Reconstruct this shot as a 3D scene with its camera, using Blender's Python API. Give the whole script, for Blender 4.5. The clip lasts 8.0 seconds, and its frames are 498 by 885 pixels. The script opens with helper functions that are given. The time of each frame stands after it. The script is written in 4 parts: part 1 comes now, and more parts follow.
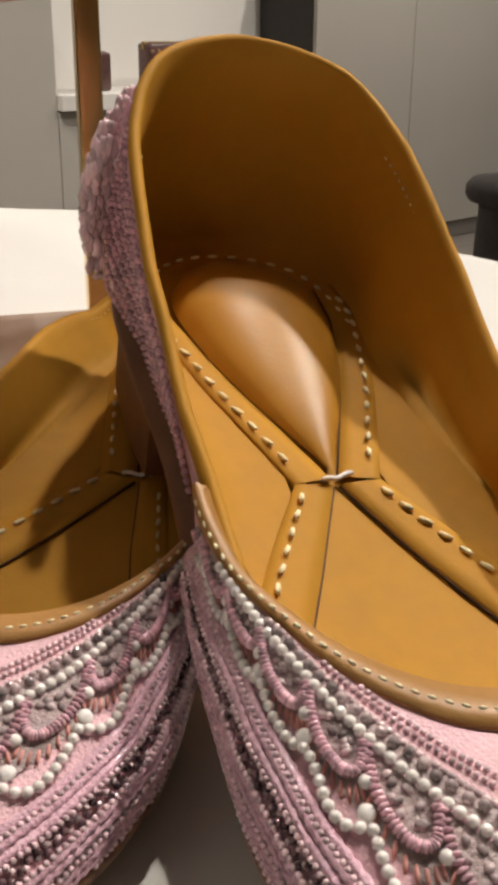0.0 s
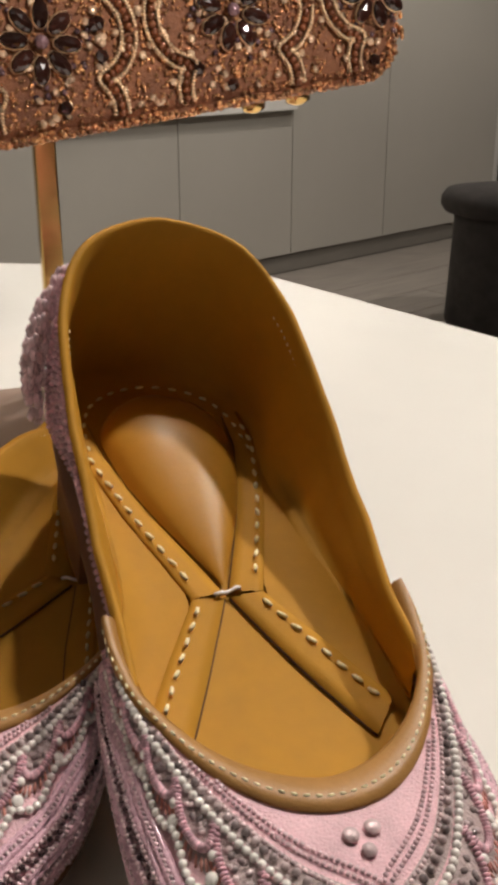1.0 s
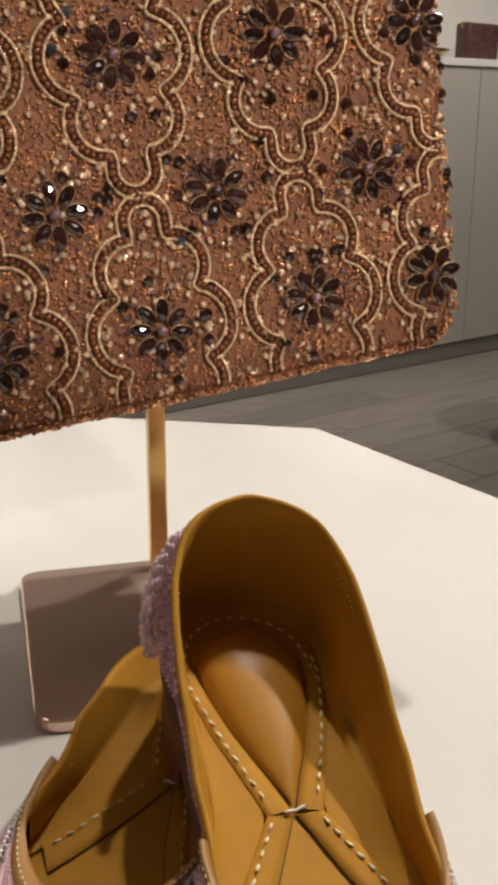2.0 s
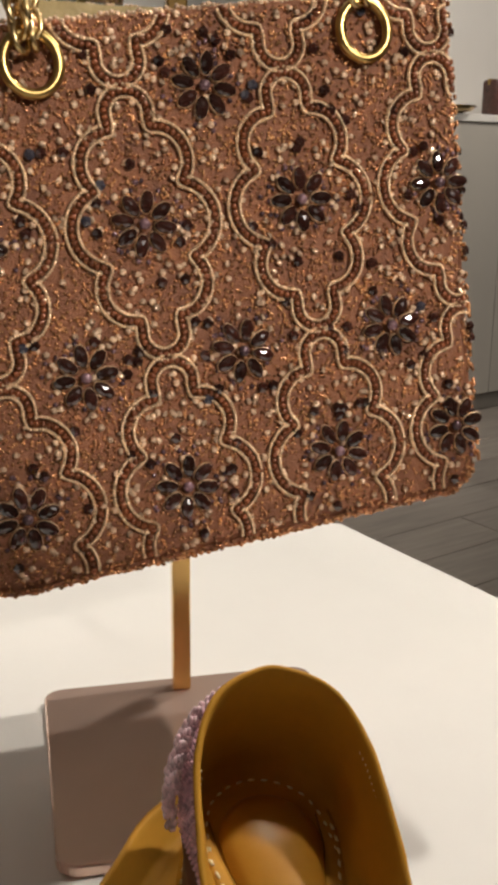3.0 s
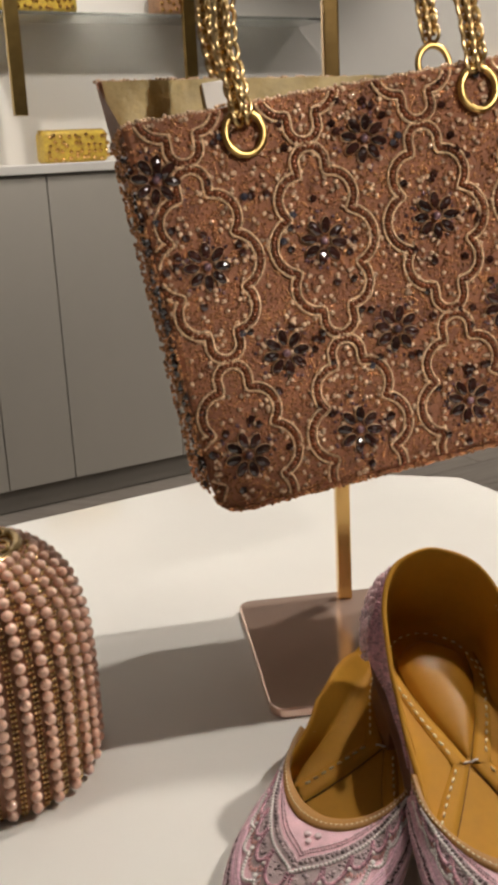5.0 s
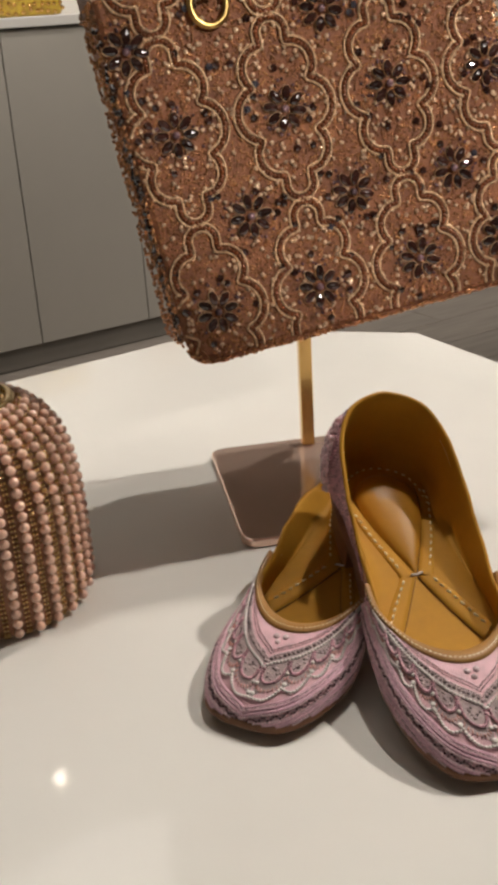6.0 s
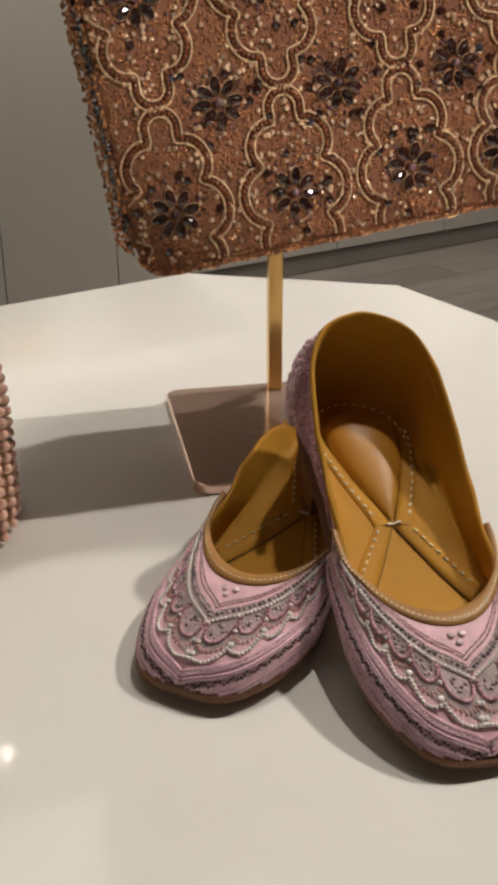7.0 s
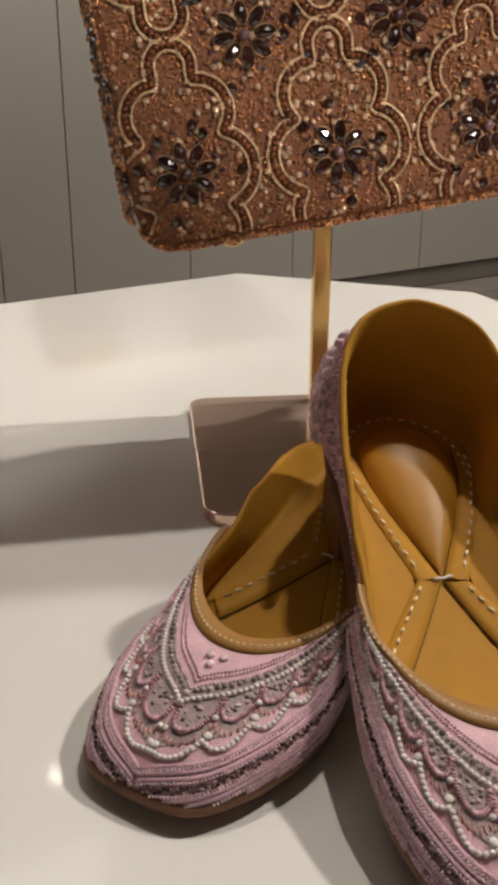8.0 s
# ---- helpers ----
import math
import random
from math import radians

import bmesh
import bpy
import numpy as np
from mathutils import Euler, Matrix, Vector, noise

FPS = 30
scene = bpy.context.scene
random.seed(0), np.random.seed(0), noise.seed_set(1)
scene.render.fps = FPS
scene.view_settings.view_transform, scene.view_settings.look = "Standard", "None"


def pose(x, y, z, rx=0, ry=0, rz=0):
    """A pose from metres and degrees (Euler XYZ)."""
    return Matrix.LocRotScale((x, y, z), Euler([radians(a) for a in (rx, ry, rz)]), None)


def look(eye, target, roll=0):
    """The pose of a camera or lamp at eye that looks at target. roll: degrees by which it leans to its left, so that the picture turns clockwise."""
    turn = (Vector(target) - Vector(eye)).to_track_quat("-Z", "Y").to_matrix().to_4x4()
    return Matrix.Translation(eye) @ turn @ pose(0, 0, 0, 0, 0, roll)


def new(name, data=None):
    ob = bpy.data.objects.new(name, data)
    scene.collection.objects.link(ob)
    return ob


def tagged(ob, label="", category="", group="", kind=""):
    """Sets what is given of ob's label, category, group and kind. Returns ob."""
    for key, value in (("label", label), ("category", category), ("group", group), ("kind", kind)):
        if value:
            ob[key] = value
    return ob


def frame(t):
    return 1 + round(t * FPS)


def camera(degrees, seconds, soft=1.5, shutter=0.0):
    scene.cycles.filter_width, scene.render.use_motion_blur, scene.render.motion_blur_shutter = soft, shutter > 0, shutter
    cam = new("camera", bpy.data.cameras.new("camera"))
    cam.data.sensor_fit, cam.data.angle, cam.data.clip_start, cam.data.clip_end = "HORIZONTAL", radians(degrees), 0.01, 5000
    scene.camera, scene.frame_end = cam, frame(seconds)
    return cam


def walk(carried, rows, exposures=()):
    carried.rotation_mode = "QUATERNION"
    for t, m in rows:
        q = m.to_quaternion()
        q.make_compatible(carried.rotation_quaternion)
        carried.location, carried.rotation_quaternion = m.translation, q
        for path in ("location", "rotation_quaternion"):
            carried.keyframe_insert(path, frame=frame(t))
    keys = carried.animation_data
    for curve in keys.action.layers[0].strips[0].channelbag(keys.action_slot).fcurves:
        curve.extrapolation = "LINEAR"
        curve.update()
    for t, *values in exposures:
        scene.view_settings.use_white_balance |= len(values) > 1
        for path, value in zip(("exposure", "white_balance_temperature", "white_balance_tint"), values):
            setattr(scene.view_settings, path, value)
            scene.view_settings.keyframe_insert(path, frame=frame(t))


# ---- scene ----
cam = camera(27.3, 8.0, soft=4.4)
PATH = [
    (0, (0.186, 0.226, 0.887), (0.03, 2.074, 0.139), 0.5),
    (0.5, (0.198, 0.213, 0.893), (0.064, 2.053, 0.123), 0.2),
    (1, (0.212, 0.188, 0.94), (0.076, 2.036, 0.188), 0.0),
    (1.5, (0.215, 0.162, 0.974), (0.021, 2.044, 0.325), 0.6),
    (2, (0.218, 0.132, 1.025), (-0.076, 2.017, 0.424), 0.3),
    (2.2, (0.213, 0.12, 1.045), (-0.065, 2.013, 0.462), 0.7),
    (3.3, (0.217, 0.162, 1.08), (-0.163, 2.054, 0.554), 0.7),
    (3.5, (0.217, 0.176, 1.082), (-0.185, 2.064, 0.558), 0.7),
    (4, (0.219, 0.104, 1.106), (-0.265, 1.985, 0.63), -1.1),
    (4.5, (0.217, 0.02, 1.114), (-0.34, 1.866, 0.583), -2.8),
    (4.7, (0.213, -0.01, 1.105), (-0.335, 1.838, 0.571), -2.9),
    (5.8, (0.226, -0.095, 1.108), (-0.255, 1.703, 0.375), -3.3),
    (6, (0.228, -0.105, 1.119), (-0.231, 1.672, 0.322), -3.5),
    (6.5, (0.227, -0.091, 1.117), (-0.194, 1.698, 0.328), -2.2),
    (7, (0.217, -0.032, 1.049), (-0.183, 1.747, 0.227), -0.3),
    (7.5, (0.215, 0.025, 1.02), (-0.272, 1.762, 0.156), -0.2),
    (8, (0.219, 0.084, 0.998), (-0.331, 1.84, 0.214), 0.2),
]
walk(cam, [(t, look(eye, target, roll)) for t, eye, target, roll in PATH], exposures=[(0.0, 0.54), (1.4, 0.15), (4.6, 0.10), (8.0, -0.05)])

# ---- world and lamps ----
world = bpy.data.worlds.new("shop_air")
scene.world = world
world.use_nodes = True
world.node_tree.nodes["Background"].inputs[0].default_value = (1.0, 0.90, 0.78, 1)
world.node_tree.nodes["Background"].inputs[1].default_value = 0.03


def lamp(name, kind, at, to, power, colour, size, angle=60):
    data = bpy.data.lights.new(name, kind)
    data.energy, data.color = power, colour
    if kind == "AREA":
        data.shape, data.size = "DISK", size
    else:
        data.shadow_soft_size = size
    if kind == "SPOT":
        data.spot_size, data.spot_blend = radians(angle), 0.6
    ob = new(name, data)
    ob.matrix_world = look(at, to)
    return ob


TABLE = 0.75
WARM = (1.0, 0.925, 0.845)
AIM = Vector((0.13, 0.47, TABLE))


def around(azimuth, elevation, distance):
    a, e = radians(azimuth), radians(elevation)
    return AIM + distance * Vector((math.cos(e) * math.cos(a), math.cos(e) * math.sin(a), math.sin(e)))


lamp("ceiling_spot_key", "SPOT", around(37.5, 52, 2.1), AIM, 98, WARM, 0.03, 50)
lamp("track_spot_bag", "SPOT", (1.55, -0.75, 1.95), (0.14, 0.62, 1.08), 120, WARM, 0.03, 11.5)
DOWNLIGHTS = ((-1.1, 2.3), (-0.27, 2.25), (1.0, 4.0), (1.9, 2.9))
for x, y in DOWNLIGHTS:
    lamp("ceiling_spot_cabinet", "SPOT", (x, y, 2.66), (x - 0.75, y + 0.75, 0.9), 76, WARM, 0.05, 85)
lamp("ceiling_spot_second", "SPOT", around(72, 69, 2.0), AIM, 56, WARM, 0.04, 50)
# added soft fill from behind, no real fixture: lifts the bag's table shadow
lamp("ceiling_panel_light", "AREA", around(122, 62, 2.05), AIM, 5.5, WARM, 1.2)
# added weak fill from the front, stands for no known lamp or window
lamp("shop_front_light", "AREA", (-0.5, -2.2, 2.3), (0.1, 0.4, 0.8), 1.4, (1.0, 0.92, 0.82), 1.4)


# ---- materials ----
def material(name, colour, rough=0.5, metal=0.0, vary=0.15, scale=40.0, bump=0.0, bump_scale=200.0, spec=0.5, coat=0.0, rand=0.0, stretch=(1, 1, 1), second=None, trans=0.0):
    m = bpy.data.materials.new(name)
    m.use_nodes = True
    t, nodes = m.node_tree, m.node_tree.nodes
    b = nodes["Principled BSDF"]
    b.inputs["Roughness"].default_value, b.inputs["Metallic"].default_value = rough, metal
    b.inputs["Specular IOR Level"].default_value = spec
    b.inputs["Coat Weight"].default_value = coat
    b.inputs["Coat Roughness"].default_value = 0.08
    b.inputs["Transmission Weight"].default_value = trans
    co = nodes.new("ShaderNodeTexCoord")
    mp = nodes.new("ShaderNodeMapping")
    mp.inputs["Scale"].default_value = stretch
    t.links.new(co.outputs["Object"], mp.inputs[0])

    def noise_at(s, detail=4):
        n = nodes.new("ShaderNodeTexNoise")
        n.inputs["Scale"].default_value, n.inputs["Detail"].default_value = s, detail
        t.links.new(mp.outputs[0], n.inputs["Vector"])
        return n

    big, fine = noise_at(scale), noise_at(scale * 7, 6)
    add = nodes.new("ShaderNodeMath")
    add.operation = "MULTIPLY_ADD"
    add.inputs[1].default_value = 0.4
    t.links.new(fine.outputs[0], add.inputs[0])
    t.links.new(big.outputs[0], add.inputs[2])
    ramp = nodes.new("ShaderNodeMapRange")
    ramp.inputs[1].default_value, ramp.inputs[2].default_value = 0.35, 1.05
    t.links.new(add.outputs[0], ramp.inputs[0])
    mix = nodes.new("ShaderNodeMix")
    mix.data_type = "RGBA"
    dark = second or tuple(c * (1 - vary) for c in colour)
    light = colour if second else tuple(min(1, c * (1 + vary)) for c in colour)
    mix.inputs[6].default_value, mix.inputs[7].default_value = (*dark, 1), (*light, 1)
    t.links.new(ramp.outputs[0], mix.inputs[0])
    out = mix.outputs[2]
    if rand:
        geo = nodes.new("ShaderNodeNewGeometry")
        info = nodes.new("ShaderNodeObjectInfo")
        plus = nodes.new("ShaderNodeMath")
        t.links.new(geo.outputs["Random Per Island"], plus.inputs[0])
        t.links.new(info.outputs["Random"], plus.inputs[1])
        fr = nodes.new("ShaderNodeMath")
        fr.operation = "FRACT"
        t.links.new(plus.outputs[0], fr.inputs[0])
        rr = nodes.new("ShaderNodeMapRange")
        rr.inputs[3].default_value, rr.inputs[4].default_value = 1 - rand, 1 + rand
        t.links.new(fr.outputs[0], rr.inputs[0])
        hsv = nodes.new("ShaderNodeHueSaturation")
        t.links.new(rr.outputs[0], hsv.inputs["Value"])
        t.links.new(out, hsv.inputs["Color"])
        out = hsv.outputs[0]
    t.links.new(out, b.inputs["Base Color"])
    rmap = nodes.new("ShaderNodeMapRange")
    rmap.inputs[3].default_value, rmap.inputs[4].default_value = max(0, rough * 0.8), min(1, rough * 1.2)
    t.links.new(fine.outputs[0], rmap.inputs[0])
    t.links.new(rmap.outputs[0], b.inputs["Roughness"])
    if bump:
        n = noise_at(bump_scale, 6)
        bp = nodes.new("ShaderNodeBump")
        bp.inputs["Strength"].default_value, bp.inputs["Distance"].default_value = bump, 0.001
        t.links.new(n.outputs[0], bp.inputs["Height"])
        t.links.new(bp.outputs[0], b.inputs["Normal"])
    return m


M_TABLE = material("white_lacquer", (0.82, 0.795, 0.74), 0.06, vary=0.03, scale=6, bump=0.01, bump_scale=300)
M_LEATHER = material("tan_leather", (0.51, 0.25, 0.03), 0.6, spec=0.12, vary=0.16, scale=30, bump=0.05, bump_scale=900)
M_LEATHER_PAD = material("polished_tan_leather", (0.46, 0.21, 0.022), 0.40, spec=0.28, vary=0.12, scale=35, bump=0.06, bump_scale=900)
M_BAND = material("tan_leather_band", (0.40, 0.20, 0.055), 0.45, vary=0.15, scale=60, bump=0.15, bump_scale=900)
M_SOLE = material("brown_sole_leather", (0.22, 0.10, 0.05), 0.6, vary=0.25, scale=60, bump=0.2, bump_scale=500)
M_THREAD = material("cream_thread", (0.95, 0.80, 0.50), 0.5, vary=0.15, scale=300)
M_CUT = material("dark_cut_edge", (0.09, 0.04, 0.015), 0.8, scale=200)
M_PINK = material("pink_silk", (0.78, 0.49, 0.53), 0.5, vary=0.2, scale=120, bump=0.5, bump_scale=1500)
M_PALEBEAD = material("pale_pink_bead", (0.80, 0.58, 0.61), 0.18, vary=0.15, scale=150, rand=0.25, coat=0.5)
M_PINKBEAD = material("pink_glass_bead", (0.74, 0.45, 0.51), 0.22, vary=0.2, scale=150, rand=0.3, coat=0.4)
M_PINKCORD = material("pink_satin_cord", (0.74, 0.45, 0.53), 0.27, vary=0.25, scale=120, bump=0.6, bump_scale=1400, coat=0.5)
M_NET = material("smoky_net", (0.42, 0.32, 0.31), 0.4, vary=0.4, scale=160, bump=0.6, bump_scale=1200)
M_CORAL = material("coral_thread", (0.60, 0.26, 0.22), 0.45, vary=0.2, scale=200, rand=0.3)
M_PEARL = material("pearl", (0.88, 0.82, 0.78), 0.22, vary=0.06, scale=100, coat=0.6, rand=0.08)
M_SILVER = material("silver_bead", (0.80, 0.62, 0.63), 0.25, metal=0.25, vary=0.2, scale=200, rand=0.4)
M_CRYSTAL = material("smoky_crystal", (0.50, 0.40, 0.40), 0.16, metal=0.25, vary=0.3, scale=200, rand=0.6)
M_GOLD = material("polished_gold", (0.72, 0.46, 0.17), 0.16, metal=1.0, vary=0.08, scale=20)
M_MIRROR = material("rose_gold_plate", (0.90, 0.66, 0.54), 0.11, metal=0.7, vary=0.05, scale=12)
M_CHAIN = material("pale_gold_chain", (0.72, 0.52, 0.25), 0.25, metal=1.0, vary=0.15, scale=60, rand=0.15)
M_BAGBODY = material("copper_brocade", (0.40, 0.16, 0.07), 0.45, metal=0.25, vary=0.35, scale=55, bump=0.8, bump_scale=1200, second=(0.13, 0.05, 0.03))
M_COPPER = material("copper_seed_bead", (0.90, 0.47, 0.20), 0.24, metal=0.6, scale=38, rand=0.65, second=(0.44, 0.18, 0.095))
M_ROSE = material("rose_sequin", (0.92, 0.60, 0.40), 0.14, metal=0.4, vary=0.2, scale=80, rand=0.4, coat=0.6)
M_CORDLIGHT = material("antique_gold_cord", (0.86, 0.58, 0.36), 0.36, metal=0.45, vary=0.25, scale=200, rand=0.25)
M_CORDDARK = material("bronze_cord", (0.20, 0.062, 0.022), 0.3, metal=0.3, vary=0.3, scale=200, rand=0.3)
M_STONE = material("dark_garnet_stone", (0.030, 0.009, 0.006), 0.08, vary=0.4, scale=100, coat=0.8, rand=0.5, spec=0.8)
M_STONEBLUE = material("smoky_blue_stone", (0.045, 0.04, 0.05), 0.08, vary=0.4, scale=100, coat=0.8, spec=0.8)
M_LINING = material("crinkled_gold_cloth", (0.34, 0.25, 0.09), 0.5, metal=0.1, vary=0.3, scale=60, bump=0.5, bump_scale=200)
M_SMOKE = material("smoky_violet_bead", (0.16, 0.09, 0.10), 0.2, metal=0.3, vary=0.4, scale=90, rand=0.6)
M_CLUTCHPEARL = material("champagne_pearl", (0.92, 0.58, 0.44), 0.2, vary=0.12, scale=60, coat=0.6, rand=0.12)
M_CLUTCHBODY = material("rose_gold_weave", (0.36, 0.17, 0.10), 0.45, metal=0.3, vary=0.3, scale=120, bump=0.6, bump_scale=900)
M_CABINET = material("taupe_cabinet_paint", (0.44, 0.41, 0.36), 0.5, vary=0.04, scale=3, bump=0.02, bump_scale=80)
M_GAP = material("cabinet_gap", (0.05, 0.045, 0.04), 0.8)
M_WALL = material("white_wall_paint", (0.72, 0.69, 0.64), 0.7, vary=0.04, scale=2, bump=0.05, bump_scale=60)
M_FLOOR = material("grey_wood_floor", (0.25, 0.22, 0.19), 0.35, vary=0.3, scale=4, bump=0.08, bump_scale=60, stretch=(1, 9, 1), rand=0.12)
M_POT = material("dark_stone_pot", (0.055, 0.048, 0.045), 0.75, vary=0.4, scale=25, bump=0.5, bump_scale=70)
M_BRASS = material("brushed_brass", (0.50, 0.34, 0.12), 0.3, metal=1.0, vary=0.2, scale=30)
M_GLASS = material("clear_glass", (0.9, 0.95, 0.93), 0.02, vary=0.0, trans=0.95)
M_YELLOW = material("yellow_beaded_cloth", (0.75, 0.55, 0.06), 0.5, vary=0.4, scale=80, second=(0.35, 0.2, 0.05), bump=0.5, bump_scale=300)
M_TANBAG = material("tan_woven_cloth", (0.35, 0.19, 0.10), 0.5, vary=0.4, scale=60, bump=0.6, bump_scale=300)
M_DARKBAG = material("dark_studded_cloth", (0.16, 0.07, 0.055), 0.4, vary=0.6, scale=60, second=(0.02, 0.012, 0.012), bump=0.6, bump_scale=300)
M_BASEBOARD = material("dark_plinth", (0.20, 0.18, 0.155), 0.6, vary=0.1, scale=5)


M_LENS = bpy.data.materials.new("lit_lamp_lens")
M_LENS.use_nodes = True
M_LENS.node_tree.nodes["Principled BSDF"].inputs["Emission Color"].default_value = (1.0, 0.9, 0.75, 1)
M_LENS.node_tree.nodes["Principled BSDF"].inputs["Emission Strength"].default_value = 70


# ---- mesh helpers ----
def mesh_object(name, verts, faces, mat, smooth=True):
    me = bpy.data.meshes.new(name)
    me.from_pydata([tuple(map(float, v)) for v in verts], [], [tuple(map(int, f)) for f in faces])
    me.materials.append(mat)
    if smooth:
        me.shade_smooth()
    me.update()
    return new(name, me)


def piece(name, verts, faces, mat, parent, label="", smooth=True):
    """One mesh under a thing, in the thing's own coordinates."""
    ob = mesh_object(name, verts, faces, mat, smooth)
    ob.parent = parent
    if label:
        ob["label"] = label
    return ob


def shared(name, me, m, parent):
    ob = new(name, me)
    ob.parent = parent
    ob.matrix_basis = m
    return ob


def part(name, bm, mat, parent, label="", smooth=False):
    me = bpy.data.meshes.new(name)
    bm.to_mesh(me)
    bm.free()
    me.materials.append(mat)
    if smooth:
        me.shade_smooth()
    ob = new(name, me)
    ob.parent = parent
    if label:
        ob["label"] = label
    return ob


def thing(name, m, label, category, group="", kind=""):
    ob = new(name)
    ob.empty_display_size = 0.02
    ob.matrix_world = m
    return tagged(ob, label, category, group, kind)


def box(x0, y0, z0, x1, y1, z1, bevel=0.0, seg=2):
    bm = bmesh.new()
    bmesh.ops.create_cube(bm, size=1, matrix=Matrix.LocRotScale(((x0 + x1) / 2, (y0 + y1) / 2, (z0 + z1) / 2), None, (x1 - x0, y1 - y0, z1 - z0)))
    if bevel:
        bmesh.ops.bevel(bm, geom=bm.edges[:], offset=bevel, segments=seg, affect="EDGES", profile=0.5)
    return bm


def prism(points, z0, z1, bevel=0.0):
    bm = bmesh.new()
    f = bm.faces.new([bm.verts.new((x, y, z0)) for x, y in points])
    top = bmesh.ops.extrude_face_region(bm, geom=[f])
    bmesh.ops.translate(bm, verts=[v for v in top["geom"] if isinstance(v, bmesh.types.BMVert)], vec=(0, 0, z1 - z0))
    bmesh.ops.recalc_face_normals(bm, faces=bm.faces[:])
    if bevel:
        edges = [e for e in bm.edges if abs(e.verts[0].co.z - e.verts[1].co.z) < 1e-6]
        bmesh.ops.bevel(bm, geom=edges, offset=bevel, segments=2, affect="EDGES", profile=0.5)
    return bm


def grid_faces(rows, cols, close=False, flip=False):
    out = []
    for i in range(rows - 1):
        for j in range(cols if close else cols - 1):
            a, b = i * cols + j, i * cols + (j + 1) % cols
            q = (a, b, b + cols, a + cols)
            out.append(q[::-1] if flip else q)
    return out


def lathe(profile, seg=48):
    verts = [(r * math.cos(2 * math.pi * k / seg), r * math.sin(2 * math.pi * k / seg), z) for r, z in profile for k in range(seg)]
    faces = grid_faces(len(profile), seg, True)
    faces += [tuple(range(seg))[::-1], tuple((len(profile) - 1) * seg + k for k in range(seg))]
    return verts, faces


def template(sub):
    bm = bmesh.new()
    bmesh.ops.create_icosphere(bm, subdivisions=sub, radius=1)
    v = np.array([list(x.co) for x in bm.verts])
    f = np.array([[q.index for q in p.verts] for p in bm.faces])
    bm.free()
    return v, f


ICO1, ICO2 = template(1), template(2)


def many(items, shape=ICO1):
    """Verts and faces of many small beads: items are (centre, along, normal, long, wide, high)."""
    tv, tf = shape
    vs, fs = [], []
    for k, (c, a, n, l, w, h) in enumerate(items):
        n = np.asarray(n, float) / (np.linalg.norm(n) + 1e-12)
        a = np.asarray(a, float) - n * np.dot(a, n)
        a = a / (np.linalg.norm(a) + 1e-12)
        b = np.cross(n, a)
        vs.append(np.asarray(c) + tv[:, :1] * l * a + tv[:, 1:2] * w * b + tv[:, 2:] * h * n)
        fs.append(tf + k * len(tv))
    return np.concatenate(vs), np.concatenate(fs)


def tube(points, radius, seg=8, close=False):
    pts = [Vector(p) for p in points]
    n = len(pts)
    verts, up = [], Vector((0.13, 0.21, 0.97))
    for i, p in enumerate(pts):
        d = (pts[(i + 1) % n] - pts[i - 1]) if close else (pts[min(i + 1, n - 1)] - pts[max(i - 1, 0)])
        d.normalize()
        a = d.cross(up)
        a = a.normalized() if a.length > 1e-4 else d.orthogonal().normalized()
        b = d.cross(a)
        r = radius[i] if isinstance(radius, (list, tuple)) else radius
        verts += [p + r * (math.cos(2 * math.pi * k / seg) * a + math.sin(2 * math.pi * k / seg) * b) for k in range(seg)]
    faces = grid_faces(n, seg, True)
    if close:
        faces += [((n - 1) * seg + k, (n - 1) * seg + (k + 1) % seg, (k + 1) % seg, k) for k in range(seg)]
    else:
        faces += [tuple(range(seg))[::-1], tuple((n - 1) * seg + k for k in range(seg))]
    return verts, faces


def resample(points, step):
    p = np.asarray(points, float)
    d = np.r_[0, np.cumsum(np.linalg.norm(np.diff(p[:, :3], axis=0), axis=1))]
    s = np.arange(0, d[-1] + 1e-9, step)
    return np.stack([np.interp(s, d, p[:, k]) for k in range(p.shape[1])], 1)


# ---- the room ----
CAB = Matrix.Translation((-0.98, 3.28, 0)) @ Matrix.Rotation(math.atan2(0.724, 0.69), 4, "Z")  # x along the cabinets, y into the wall


def structure(name, bm, mat, m, label, smooth=False):
    me = bpy.data.meshes.new(name)
    bm.to_mesh(me)
    bm.free()
    me.materials.append(mat)
    ob = new(name, me)
    ob.matrix_world = m
    return tagged(ob, label, name.split("_")[0], kind="structure")


I4 = Matrix.Identity(4)
structure("floor", box(-4, -3, -0.05, 5, 8, -0.004), M_FLOOR, I4, "dark subfloor under grey wooden floor planks")
structure("ceiling", box(-4, -3, 2.7, 5, 8, 2.8), M_WALL, I4, "plain white painted shop ceiling")
structure("wall_south", box(-4.1, -3.1, 0, 5.1, -3, 2.7), M_WALL, I4, "plain white painted shop wall")
structure("wall_west", box(-4.1, -3, 0, -4, 8, 2.7), M_WALL, I4, "plain white painted shop wall")
structure("wall_east", box(5, -3, 0, 5.1, 8, 2.7), M_WALL, I4, "plain white painted shop wall")
structure("wall_north", box(-4.1, 8, 0, 5.1, 8.1, 2.7), M_WALL, I4, "plain white painted shop wall")
structure("wall_behind_cabinets", box(-2.6, 0.32, 0, 3.4, 0.42, 2.7), M_WALL, CAB, "white painted wall above the taupe cabinets")


